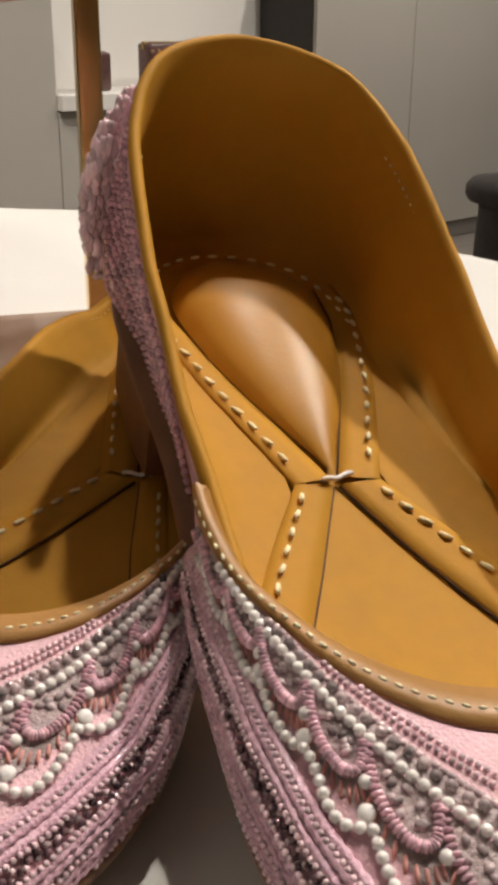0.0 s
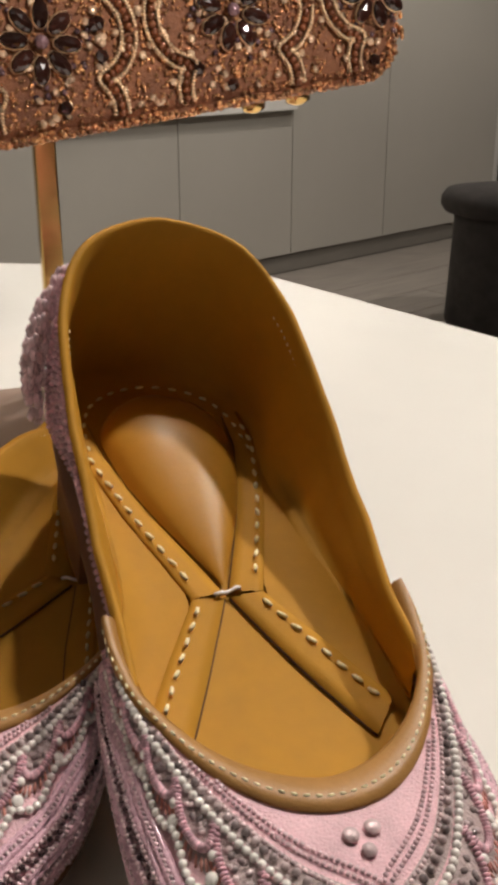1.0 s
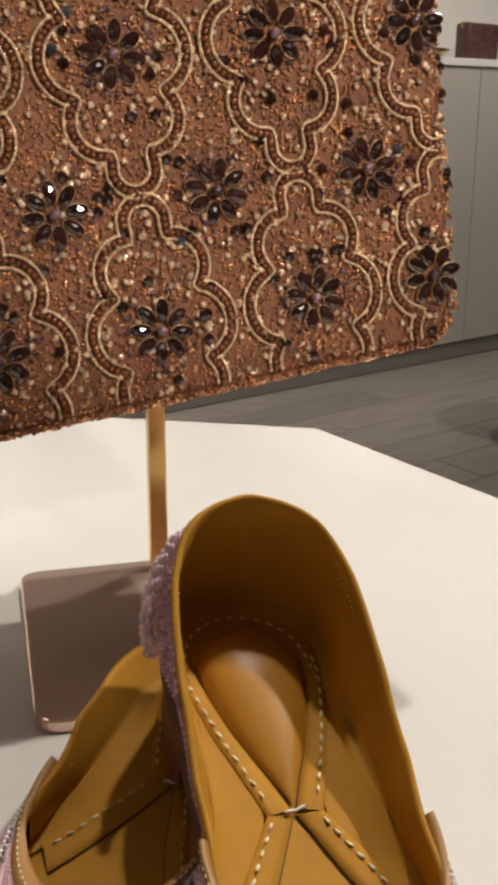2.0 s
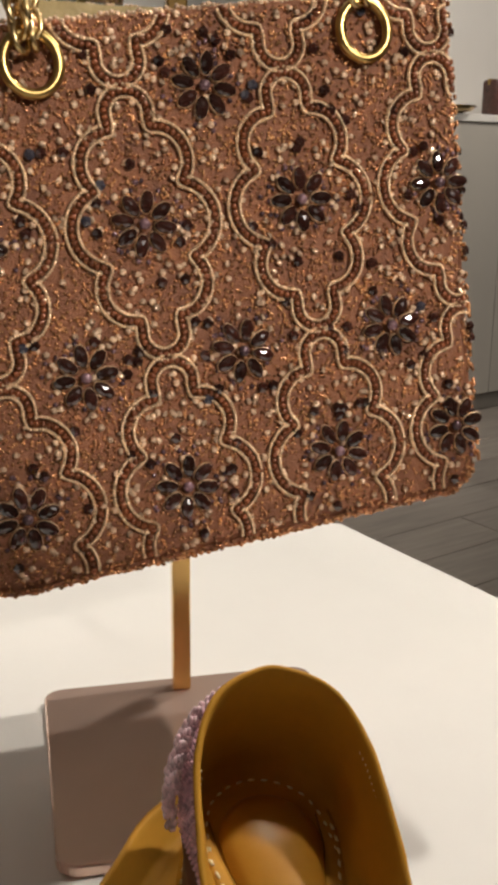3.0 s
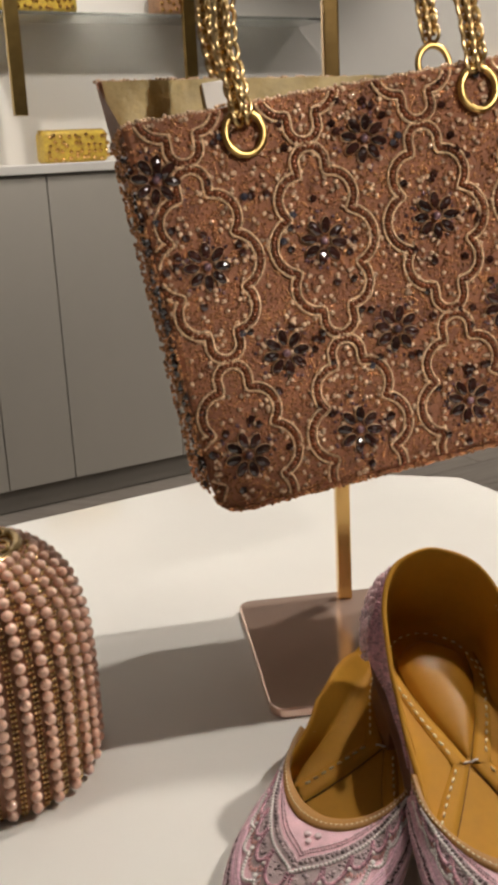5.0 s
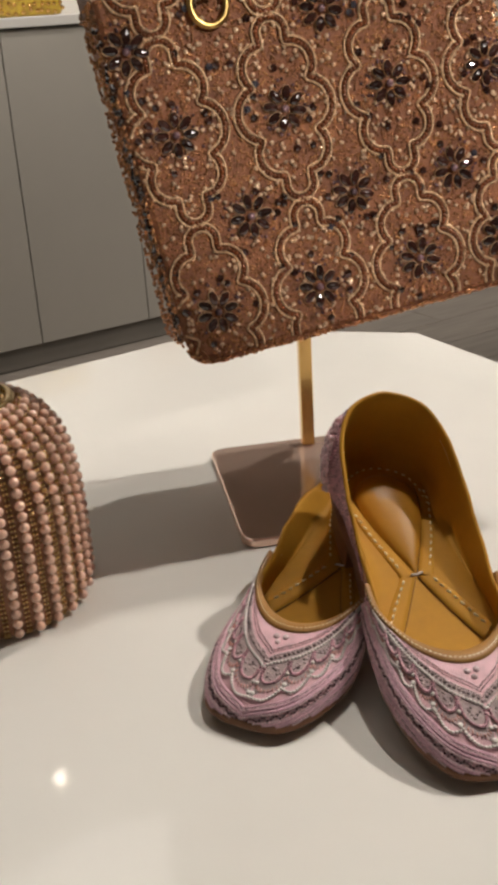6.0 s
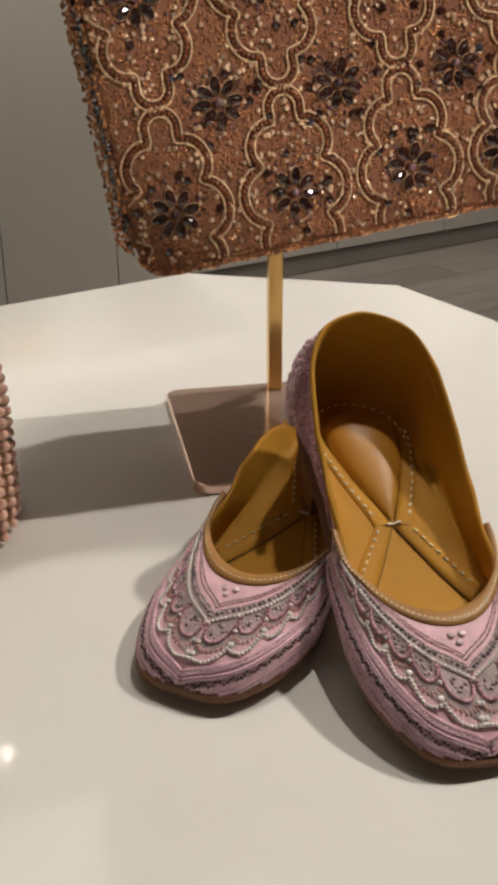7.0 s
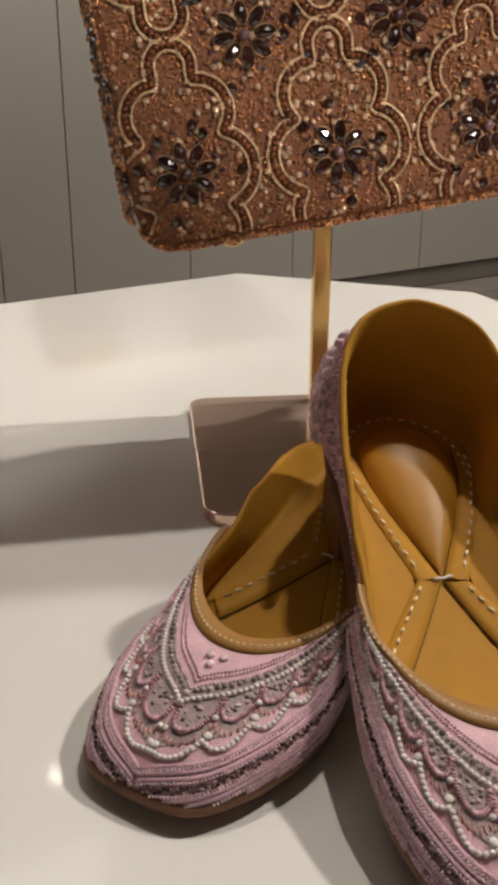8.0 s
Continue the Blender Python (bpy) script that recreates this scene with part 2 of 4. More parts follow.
def downlight(x, y):
    ob = thing("ceiling_spotlight", pose(x, y, 2.7), "small round white recessed ceiling spotlight, switched on", "lamp", "ceiling spotlights")
    v, f = lathe([(0.016, -0.0015), (0.016, -0.012), (0.046, -0.012), (0.050, -0.008), (0.050, -0.0005)], 28)
    piece("rim", v, f[:-2], M_WALL, ob)
    v, f = lathe([(0.015, -0.003), (0.015, -0.006), (0.008, -0.008), (0.001, -0.009)], 24)
    piece("lens", v, f, M_LENS, ob, "glowing lens")


for x, y in DOWNLIGHTS:
    downlight(x, y)


def cabinet(x0, x1, z0, z1, doors, label):
    ob = thing("cabinet", CAB @ Matrix.Translation((x0, 0, 0)), label, "cabinet", "row of low wall cabinets")
    w = x1 - x0
    part("body", box(0, 0.022, z0, w, 0.318, z1), M_GAP, ob)
    if z0 < 0.05:
        part("plinth", box(0.0, 0.012, 0.0, w, 0.021, 0.07), M_BASEBOARD, ob)
    for k in range(doors):
        a, b = w * k / doors, w * (k + 1) / doors
        part("door", box(a + 0.002, 0.0, max(z0 + 0.004, 0.075), b - 0.002, 0.02, z1 - 0.004, 0.0015), M_CABINET, ob)
    return ob


for a, b in ((-1.9, -1.16), (-1.16, -0.65), (-0.65, -0.42), (-0.42, -0.01), (-0.01, 0.39)):
    cabinet(a, b, 0, 1.07, 1, "flat taupe painted cabinet unit with a handleless door")
for a, b in ((0.39, 0.955), (0.955, 1.53)):
    cabinet(a, b, 0, 0.64, 1, "low taupe painted cabinet unit beneath an open niche")
for a, b in ((1.53, 2.1), (2.1, 2.9)):
    cabinet(a, b, 0, 1.24, 1, "tall taupe painted cabinet unit with a handleless door")
top = thing("counter_slab", CAB @ Matrix.Translation((-1.9, -0.01, 1.07)), "white lacquered counter slab on taupe cabinets", "counter")
part("slab", box(0, 0, 0, 2.29, 0.328, 0.03, 0.003), M_WALL, top)
top = thing("counter_slab", CAB @ Matrix.Translation((1.53, -0.01, 1.24)), "white counter slab with a few things on it", "counter")
part("slab", box(0, 0, 0, 1.37, 0.328, 0.03, 0.003), M_WALL, top)
low = thing("niche_shelf", CAB @ Matrix.Translation((0.39, -0.03, 0.64)), "pale grey shelf slab in an open niche", "shelf")
part("slab", box(0.002, 0, 0, 1.138, 0.345, 0.05, 0.003), M_WALL, low)


def glass_shelf(x0, x1, z):
    ob = thing("glass_shelf", CAB @ Matrix.Translation((x0, 0.12, z)), "clear glass wall shelf on brass upright brackets", "shelf")
    part("pane", box(0, 0, 0, x1 - x0, 0.195, 0.01, 0.001), M_GLASS, ob)
    for x in (0.02, (x1 - x0) * 0.52):
        part("bracket", box(x, -0.005, -0.30, x + 0.045, 0.012, 0.10, 0.002), M_BRASS, ob, "brass upright bracket")
    return ob


glass_shelf(-0.48, 0.75, 1.55)


def box_bag(name, m, w, d, h, mat, label, studs=True, handle=False):
    ob = thing(name, m, label, "handbag", "handbags on the shelves")
    bm = box(-w / 2, -d / 2, 0, w / 2, d / 2, h, min(w, d, h) * 0.16, 3)
    part("body", bm, mat, ob, smooth=True)
    part("frame", box(-w / 2 - 0.003, -0.006, h * 0.86, w / 2 + 0.003, 0.006, h + 0.004, 0.002), M_BRASS, ob, "thin brass frame")
    if studs:
        items = []
        for i in range(int(w / 0.022)):
            for j in range(int(h / 0.022)):
                items.append(((-w / 2 + 0.016 + i * 0.022 + random.uniform(-.007, .007), -d / 2 - 0.001, 0.014 + j * 0.022 + random.uniform(-.006, .006)), (1, 0, 0), (0, -1, 0), 0.008, 0.008, 0.005))
        piece("beading", *many(items), M_TANBAG if mat is M_DARKBAG else M_GOLD, ob, "small raised beads")
    if handle:
        pts = [(math.cos(a) * w * 0.3, 0, h + math.sin(a) * h * 0.6) for a in np.linspace(0, math.pi, 15)]
        piece("handle", *tube(pts, 0.004, 6), M_BRASS, ob)
    return ob


box_bag("yellow_clutch", CAB @ pose(-0.33, 0.2, 1.5605), 0.26, 0.10, 0.11, M_YELLOW, "yellow beaded clutch lying on the glass shelf")
box_bag("tan_clutch", CAB @ pose(0.22, 0.2, 1.5605), 0.26, 0.10, 0.12, M_TANBAG, "tan woven clutch standing on the glass shelf")
box_bag("gold_clutch", CAB @ pose(-0.27, 0.14, 1.1005), 0.22, 0.09, 0.10, M_YELLOW, "small gold clutch standing on the counter slab")
for x in (0.93, 1.33):
    box_bag("dark_clutch", CAB @ pose(x, 0.12, 0.6905), 0.23, 0.08, 0.15, M_DARKBAG, "dark clutch covered with round studs on the niche shelf")
box_bag("dark_clutch", CAB @ pose(0.60, 0.10, 0.6905, 0, 0, 25), 0.12, 0.06, 0.12, M_DARKBAG, "small dark clutch on the niche shelf", studs=False)
tray = thing("tray", CAB @ pose(1.78, 0.12, 1.2705), "shallow pale gold tray on the counter slab", "tray")
v, f = lathe([(0.10, 0.0), (0.15, 0.012), (0.17, 0.03), (0.16, 0.03), (0.10, 0.008), (0.001, 0.008)], 32)
piece("dish", v, f, M_CHAIN, tray)
box_bag("dark_clutch", CAB @ pose(2.2, 0.12, 1.2705), 0.2, 0.08, 0.15, M_DARKBAG, "dark clutch standing on the tall counter slab", studs=False)


def stone_pot(m):
    ob = thing("stone_pot", m, "dark rough stone pedestal pot with a thick rim", "pot")
    v, f = lathe([(0.165, 0.0), (0.175, 0.02), (0.17, 0.2), (0.165, 0.36), (0.17, 0.375)], 40)
    piece("body", v, f, M_POT, ob)
    v, f = lathe([(0.17, 0.376), (0.20, 0.385), (0.212, 0.405), (0.21, 0.43), (0.195, 0.45), (0.12, 0.462), (0.001, 0.465)], 40)
    piece("rim", v, f, M_POT, ob)
    return ob


stone_pot(pose(0.80, 3.62, 0))

# ---- the display table ----
TOP = [(-0.097, 1.053), (0.14, 1.050), (0.43, 0.745), (0.50, 0.45), (0.43, 0.12), (0.20, -0.16), (-0.20, -0.16), (-0.46, 0.12), (-0.52, 0.45), (-0.43, 0.70)]
table = thing("display_table", pose(0, 0, 0), "glossy white lacquered many-sided display table", "table")
part("tabletop", prism(TOP[::-1], TABLE - 0.04, TABLE, 0.002), M_TABLE, table)
part("pedestal", prism([(x * 0.55 + 0.0, 0.45 + (y - 0.45) * 0.55) for x, y in TOP[::-1]], 0.0, TABLE - 0.041), M_TABLE, table)


# ---- the bag stand ----
def bag_stand():
    yaw = math.atan2(0.062, 0.144)
    ob = thing("bag_stand", pose(0.0717, 0.7056, TABLE, 0, 0, math.degrees(yaw)), "polished rose gold bag stand with a flat square base", "display stand")
    w, d = 0.085, 0.172
    pts, r = [], 0.012
    for cx, cy, a0 in ((w - r, 0.013 - r, 0), (-w + r, 0.013 - r, 90), (-w + r, -d + 0.013 + r, 180), (w - r, -d + 0.013 + r, 270)):
        pts += [(cx + r * math.cos(radians(a0 + k * 15)), cy + r * math.sin(radians(a0 + k * 15))) for k in range(7)]
    part("base_plate", prism(pts, 0.0, 0.007, 0.0012), M_MIRROR, ob, "mirror-polished rose gold plate")
    part("pole", box(-0.0055, -0.0045, 0.0072, 0.0055, 0.0045, 0.52, 0.001), M_GOLD, ob, "square polished gold pole")
    pts = [(0, -0.0046 - 0.07 * math.sin(a), 0.49 + 0.02 * (1 - math.cos(a))) for a in np.linspace(0, 1.9, 12)]
    piece("hook", *tube(pts, 0.005, 8), M_GOLD, ob)
    return ob


bag_stand()
# ---- the embroidered shoes ----
SOLE_Y = [.006, .0064, .0080, .0115, .018, .029, .046, .07, .10, .13, .16, .19, .213, .226, .2345, .2395, .2415]
SOLE_W = [0, .011, .0185, .0245, .0295, .0355, .0405, .0425, .0405, .0368, .0343, .0342, .0325, .0275, .0192, .0098, 0]
L_SHOE, Y_NOTCH, Y_FRONT = 0.2415, 0.122, 0.072


def half_outline():
    """Right half of the sole's edge from the toe to the heel, evenly stepped."""
    p = np.stack([SOLE_W, SOLE_Y], 1)
    q = resample(p, 0.0004)
    k = np.ones(25) / 25
    pad = np.concatenate([np.stack([-q[12:0:-1, 0], q[12:0:-1, 1]], 1), q, np.stack([-q[-2:-14:-1, 0], q[-2:-14:-1, 1]], 1)])
    q = np.stack([np.convolve(pad[:, 0], k, "valid"), np.convolve(pad[:, 1], k, "valid")], 1)
    q[0, 0] = q[-1, 0] = 0
    return q


HALF = half_outline()


def rise(y):
    """Height of the sole's middle line: it lifts towards the heel."""
    t = np.clip((np.asarray(y) - 0.07) / 0.17, 0, 1)
    return 0.03 * t * t * (3 - 2 * t)


def side_at(a):
    """a from -1 (notch) over 0 (toe) to 1 (notch): edge point of the front sole."""
    cut = np.argmin(np.abs(HALF[:, 1] - Y_NOTCH) + (HALF[:, 0] < 0.02))
    i = abs(a) * cut
    x = np.interp(i, np.arange(len(HALF)), HALF[:, 0])
    y = np.interp(i, np.arange(len(HALF)), HALF[:, 1])
    return np.array([math.copysign(x, a), y])


def top_at(a):
    g = a * math.pi / 2
    x = 0.0375 * math.sin(g) * (1 + 0.10 * math.cos(g)) + math.copysign(0.0020 * math.sin(g) ** 6, g)
    y = Y_FRONT + (Y_NOTCH - Y_FRONT) * (1 - math.cos(g)) ** 0.9
    h = 0.0245 + 0.0042 * abs(a) ** 1.5
    return np.array([x, y, rise(y) + h])


def vamp(a, v):
    b, t = side_at(a), top_at(a)
    g = v ** 1.12
    x, y = b[0] + (t[0] - b[0]) * g, b[1] + (t[1] - b[1]) * g
    z0 = rise(b[1]) + 0.004
    # a soft dome that stands out a little over the sole's edge near the bottom
    z = z0 + (t[2] - z0) * (1 - (1 - v) ** (1.75 - 0.70 * a * a))
    out = 0.0028 * math.sin(math.pi * min(1, v * 2.2)) if v < 0.4545 else 0
    n = np.array([b[0], (b[1] - 0.075) * 0.8])
    n = n / (np.linalg.norm(n) + 1e-9)
    return np.array([x + n[0] * out, y + n[1] * out, z + 0.0025 * (1 - a * a) * math.sin(math.pi * v)])


def vamp_frame(a, v):
    p = vamp(a, v)
    e = 0.01
    da = vamp(min(1, a + e), v) - vamp(max(-1, a - e), v)
    dv = vamp(a, min(1, v + e)) - vamp(a, max(0, v - e))
    n = np.cross(da, dv)
    n = n / (np.linalg.norm(n) + 1e-12)
    if np.dot(n, p - np.array([0, 0.09, rise(p[1]) + 0.004])) < 0:
        n = -n
    w = min(1.0, max(0.0, (abs(a) - 0.55) / 0.25))
    n = n * (1 - w) + np.array([math.copysign(0.94, a), 0.06, 0.33]) * w
    n = n / (np.linalg.norm(n) + 1e-12)
    return p, da / (np.linalg.norm(da) + 1e-12), n


def heel_path(n=72):
    """Edge points from the left notch round the heel to the right notch, with outward normals."""
    cut = np.argmin(np.abs(HALF[:, 1] - (Y_NOTCH - 0.022)) + (HALF[:, 0] < 0.02))
    right = HALF[cut:]
    left = np.stack([-right[:, 0], right[:, 1]], 1)
    p = np.concatenate([left, right[-2::-1]])
    p = resample(p, 0.0005)
    p = p[np.linspace(0, len(p) - 1, n).astype(int)]
    d = np.gradient(p, axis=0)
    nrm = np.stack([-d[:, 1], d[:, 0]], 1)
    nrm = nrm / np.linalg.norm(nrm, axis=1)[:, None]
    mid = np.array([0, 0.16])
    if ((p - mid) * nrm).sum() < 0:
        nrm = -nrm
    return p, nrm


def wall_height(y):
    return float(np.interp(y, [0.10, 0.12, 0.15, 0.175, 0.20, 0.22, 0.2415], [0.0265, 0.0275, 0.033, 0.042, 0.054, 0.063, 0.067]))


def flare(y):
    return float(np.interp(y, [0.10, 0.12, 0.14, 0.17, 0.20, 0.225, 0.238], [-0.004, -0.0022, 0.0015, 0.0030, 0.0005, -0.0065, -0.0100]))


def belly(y):
    """How far the heel cup swells out below its drawn-in rim."""
    return float(np.interp(y, [0.15, 0.19, 0.22, 0.2415], [0.0, 0.0005, 0.0035, 0.0055]))


def tuck(y):
    """How far the side walls are drawn in at the sole."""
    return float(np.interp(y, [0.12, 0.14, 0.19, 0.215], [0.0, 0.006, 0.006, 0.0]))


def stitches(points, normals, length, gap, r, lift=0.0004):
    """Short thread loops along a line."""
    p = np.asarray(points, float)
    d = np.r_[0, np.cumsum(np.linalg.norm(np.diff(p, axis=0), axis=1))]
    items = []
    s = length / 2
    nn = np.asarray(normals, float)
    while s < d[-1] - length / 2:
        c = np.array([np.interp(s, d, p[:, k]) for k in range(3)])
        a = np.array([np.interp(min(d[-1], s + 0.001), d, p[:, k]) for k in range(3)]) - np.array([np.interp(max(0, s - 0.001), d, p[:, k]) for k in range(3)])
        n = np.array([np.interp(s, d, nn[:, k]) for k in range(3)])
        n = n / (np.linalg.norm(n) + 1e-12)
        a = a + np.cross(n, a) * random.uniform(-0.2, 0.2)
        items.append((c + n * lift, a, n, length / 2, r, r * 0.9))
        s += length + gap
    return items


LONG, TALL = 0.088, 0.052


def point_line(a):
    """How far up the vamp the embroidered point runs."""
    return 0.46 + 0.33 * min(1.0, abs(a) / 0.70) ** 0.62


def arm(side, t, d):
    """A place on the vamp t along one arm of the embroidered point and d from it towards the sole."""
    return np.array([side * t / LONG, point_line(t / LONG) - d / TALL])


def on_vamp(q):
    if abs(q[0]) > 0.975 or not 0.015 < q[1] < 0.865 - 0.12 * max(0.0, abs(q[0]) - 0.6) / 0.4:
        return None
    p, _, n = vamp_frame(q[0], q[1])
    return p, n


def insole_z(x, y):
    return float(rise(y)) + 0.0065 + 0.0012 * (abs(x) / 0.03) ** 2


def shoe(m, label, squash, seed, fringe):
    rng = random.Random(seed)
    ob = thing("embroidered_shoe", m, label, "shoe", "pair of embroidered slip-on shoes")
    # sole: a thin welt that follows the edge, and a low heel block under the back
    full = np.concatenate([HALF, np.stack([-HALF[-2:0:-1, 0], HALF[-2:0:-1, 1]], 1)])
    full = full[:: 6]
    rings = []
    c = np.array([0, 0.118])
    for k, dz in ((0.90, 0.0), (0.985, 0.0), (1.012, 0.0012), (1.02, 0.003), (1.012, 0.0048), (0.93, 0.0054)):
        rings += [(*(c + (p - c) * k), float(rise(p[1])) + dz) for p in full]
    sole = piece("sole", rings, grid_faces(6, len(full), True), M_SOLE, ob, "brown leather sole edge")
    ys = np.linspace(0.0075, L_SHOE - 0.001, 40)
    wo = lambda y: float(np.interp(y, HALF[:, 1], HALF[:, 0])) * 0.97
    piece("outsole", [(t * wo(y), y, float(rise(y)) + 0.0002) for y in ys for t in (-1, -.5, 0, .5, 1)], grid_faces(40, 5), M_SOLE, sole, "flat underside of the sole")
    back = [p for p in full if p[1] > 0.175]
    back = sorted(back, key=lambda p: math.atan2(p[1] - 0.175, p[0]))
    hv = [(p[0] * 0.97, p[1] - 0.001, z) for z in (0, 1) for p in back]
    hv = [(x, y, (rise(y) - 0.0005) if z else rise(y) - min(0.018, rise(y) * 0.8)) for x, y, z in hv]
    k = len(back)
    piece("heel_block", hv, grid_faces(2, k, True) + [tuple(range(k))[::-1], tuple(range(k, 2 * k))], M_SOLE, ob, "low stacked leather heel", smooth=False)
    # quarters: lining with a rolled rim, and the embroidered cloth outside
    p, nrm = heel_path()
    def section(i, offs):
        y = p[i, 1]
        h, f, z0, g = wall_height(y), flare(y), float(rise(y)), belly(y)
        if p[i, 0] > 0 and squash < 1:
            h *= 1 - (1 - squash) * min(1, p[i, 0] / 0.02)
        swell = lambda up: g * math.sin(math.pi * min(1.0, max(0.0, up / h)) ** 0.9) - tuck(y) * (1 - min(1.0, up / h))
        return [(p[i, 0] + nrm[i, 0] * (o(f) + swell(z(h))), y + nrm[i, 1] * (o(f) + swell(z(h))), z0 + z(h)) for o, z in offs]
    inner = [(lambda f: -0.013, lambda h: 0.0068), (lambda f: -0.0065, lambda h: 0.0072), (lambda f: -0.0035, lambda h: 0.009), (lambda f: -0.0022, lambda h: 0.013),
             (lambda f: f * 0.25 - 0.0022, lambda h: 0.3 * h), (lambda f: f * 0.5 - 0.0022, lambda h: 0.5 * h), (lambda f: f * 0.75 - 0.0018, lambda h: 0.7 * h), (lambda f: f - 0.0012, lambda h: h - 0.007), (lambda f: f - 0.0010, lambda h: h - 0.0012), (lambda f: f - 0.0002, lambda h: h),
             (lambda f: f + 0.0010, lambda h: h), (lambda f: f + 0.0018, lambda h: h - 0.0012), (lambda f: f + 0.0016, lambda h: h - 0.0042), (lambda f: f + 0.0008, lambda h: h - 0.0044)]
    verts = [q for i in range(len(p)) for q in section(i, inner)]
    piece("lining", verts, grid_faces(len(p), len(inner)), M_LEATHER, ob, "smooth tan leather lining with a rolled rim")
    outer = [(lambda f: f + 0.0012, lambda h: h - 0.0036), (lambda f: f * 0.8 + 0.0012, lambda h: 0.75 * h), (lambda f: f * 0.6 + 0.0012, lambda h: 0.55 * h), (lambda f: f * 0.3 + 0.0012, lambda h: 0.3 * h), (lambda f: 0.0005, lambda h: 0.004), (lambda f: -0.002, lambda h: 0.0035)]
    verts = [q for i in range(len(p)) for q in section(i, outer)]
    piece("quarter", verts, grid_faces(len(p), len(outer), flip=True), M_PINK, ob, "pink embroidered cloth back part")
    # fine seam under the rim, inside
    inside, inn = [], []
    for i in range(len(p)):
        y = p[i, 1]
        inside.append((p[i, 0] + nrm[i, 0] * (flare(y) - 0.0014), y + nrm[i, 1] * (flare(y) - 0.0014), float(rise(y)) + wall_height(y) - 0.0068))
        inn.append((-nrm[i, 0], -nrm[i, 1], 0.15))
    sel = [(a, b) for a, b in zip(inside, inn) if 0.124 < a[1] < 0.205]
    for side in (-1, 1):
        run = [(a, b) for a, b in sel if a[0] * side > 0]
        piece("rim_seam", *many(stitches([a for a, b in run], [b for a, b in run], 0.0014, 0.0010, 0.00028, 0.0002)), M_THREAD, ob, "fine cream stitched seam")
    # bead rows on the outside of the quarters
    for side in (-1, 1):
        items = []
        for row in range(9):
            for i in range(3, len(p) - 3):
                if p[i, 0] * side < 0.001 or p[i, 1] < 0.140:
                    continue
                for half in (0, 0.5):
                    y = p[i, 1] + (p[i + 1, 1] - p[i, 1]) * half
                    x = p[i, 0] + (p[i + 1, 0] - p[i, 0]) * half
                    h, f = wall_height(y), flare(y)
                    t = 0.12 + 0.78 * (row + 0.5) / 9
                    o = f * t + 0.0018 + belly(y) * math.sin(math.pi * t ** 0.9) - tuck(y) * (1 - t)
                    items.append(((x + nrm[i, 0] * o, y + nrm[i, 1] * o, float(rise(y)) + t * (h - 0.004)), (p[i + 1] - p[i]).tolist() + [0], (*nrm[i], 0.1), 0.0011, 0.0009, 0.0009))
        tagged(piece("beadwork", *many(items), M_PINKBEAD, ob, "rows of pale pink glass beads"), kind="stuff")
    if fringe:
        items = []
        for k in range(420):
            i = rng.randrange(23, 32)
            y = p[i, 1]
            t = rng.random()
            drop = rng.random()
            o = flare(y) + 0.0044 + t * 0.0028 + 0.0035 * math.sin(math.pi * min(1, drop + 0.1)) + belly(y) * math.sin(math.pi * (1 - 0.5 * drop))
            zz = float(rise(y)) + wall_height(y) * (0.84 - 0.50 * drop)
            items.append(((p[i, 0] + nrm[i, 0] * o, y + nrm[i, 1] * o, zz), (0.2, 0.1, 1), (*nrm[i], 0), 0.0022, 0.0011, 0.0011))
        tagged(piece("bead_fringe", *many(items), M_PALEBEAD, ob, "loose fringe of pink bead strands"), kind="stuff")
        ends = [((c[0] + 0, c[1], c[2] - 0.003), a, n, 0.0010, 0.0010, 0.0010) for c, a, n, *_ in items[::5]]
        piece("fringe_tips", *many(ends), M_SILVER, ob, "clear bead tips of the fringe")
    # insole in two leaves, heel cushion, turned-in flanges
    def sheet(poly, lift, name, mat, lbl, n=12):
        verts, rows = [], []
        a, b = poly
        for i in range(len(a)):
            for j in range(n):
                x, y = np.asarray(a[i]) + (np.asarray(b[i]) - np.asarray(a[i])) * j / (n - 1)
                verts.append((x, y, insole_z(x, y) + lift(x, y, i / (len(a) - 1), j / (n - 1))))
        return piece(name, verts, grid_faces(len(a), n, flip=True), mat, ob, lbl)
    wi = lambda y: float(np.interp(y, HALF[:, 1], HALF[:, 0])) - 0.0025
    ys = np.linspace(0.018, 0.238, 60)
    sheet(([(-wi(y), y) for y in ys], [(wi(y), y) for y in ys]), lambda x, y, i, j: 0, "insole", M_LEATHER, "tan leather insole")
    T = np.array([0.0, 0.143])
    # cushion: a drop that points to the middle tack
    yy = np.linspace(0, 1, 26)
    cw = [0.0195 * math.sin(min(1, t * 1.06) ** 1.02 * math.pi * 0.62) / 0.97 * (1 if t < 0.72 else math.sqrt(max(0, 1 - ((t - 0.72) / 0.28) ** 2))) + 0.0003 for t in yy]
    cy = [T[1] + 0.003 + t * 0.077 for t in yy]
    sheet(([(-w, y) for w, y in zip(cw, cy)], [(w, y) for w, y in zip(cw, cy)]), lambda x, y, i, j: 0.0016 + 0.0085 * (1 - (2 * j - 1) ** 2) ** 0.6 * min(1, 1.6 * i) ** 0.8 * (1 if i < 0.75 else math.sqrt(max(0, 1 - ((i - 0.75) / 0.25) ** 2))), "heel_cushion", M_LEATHER_PAD, "padded drop-shaped heel cushion", 18)
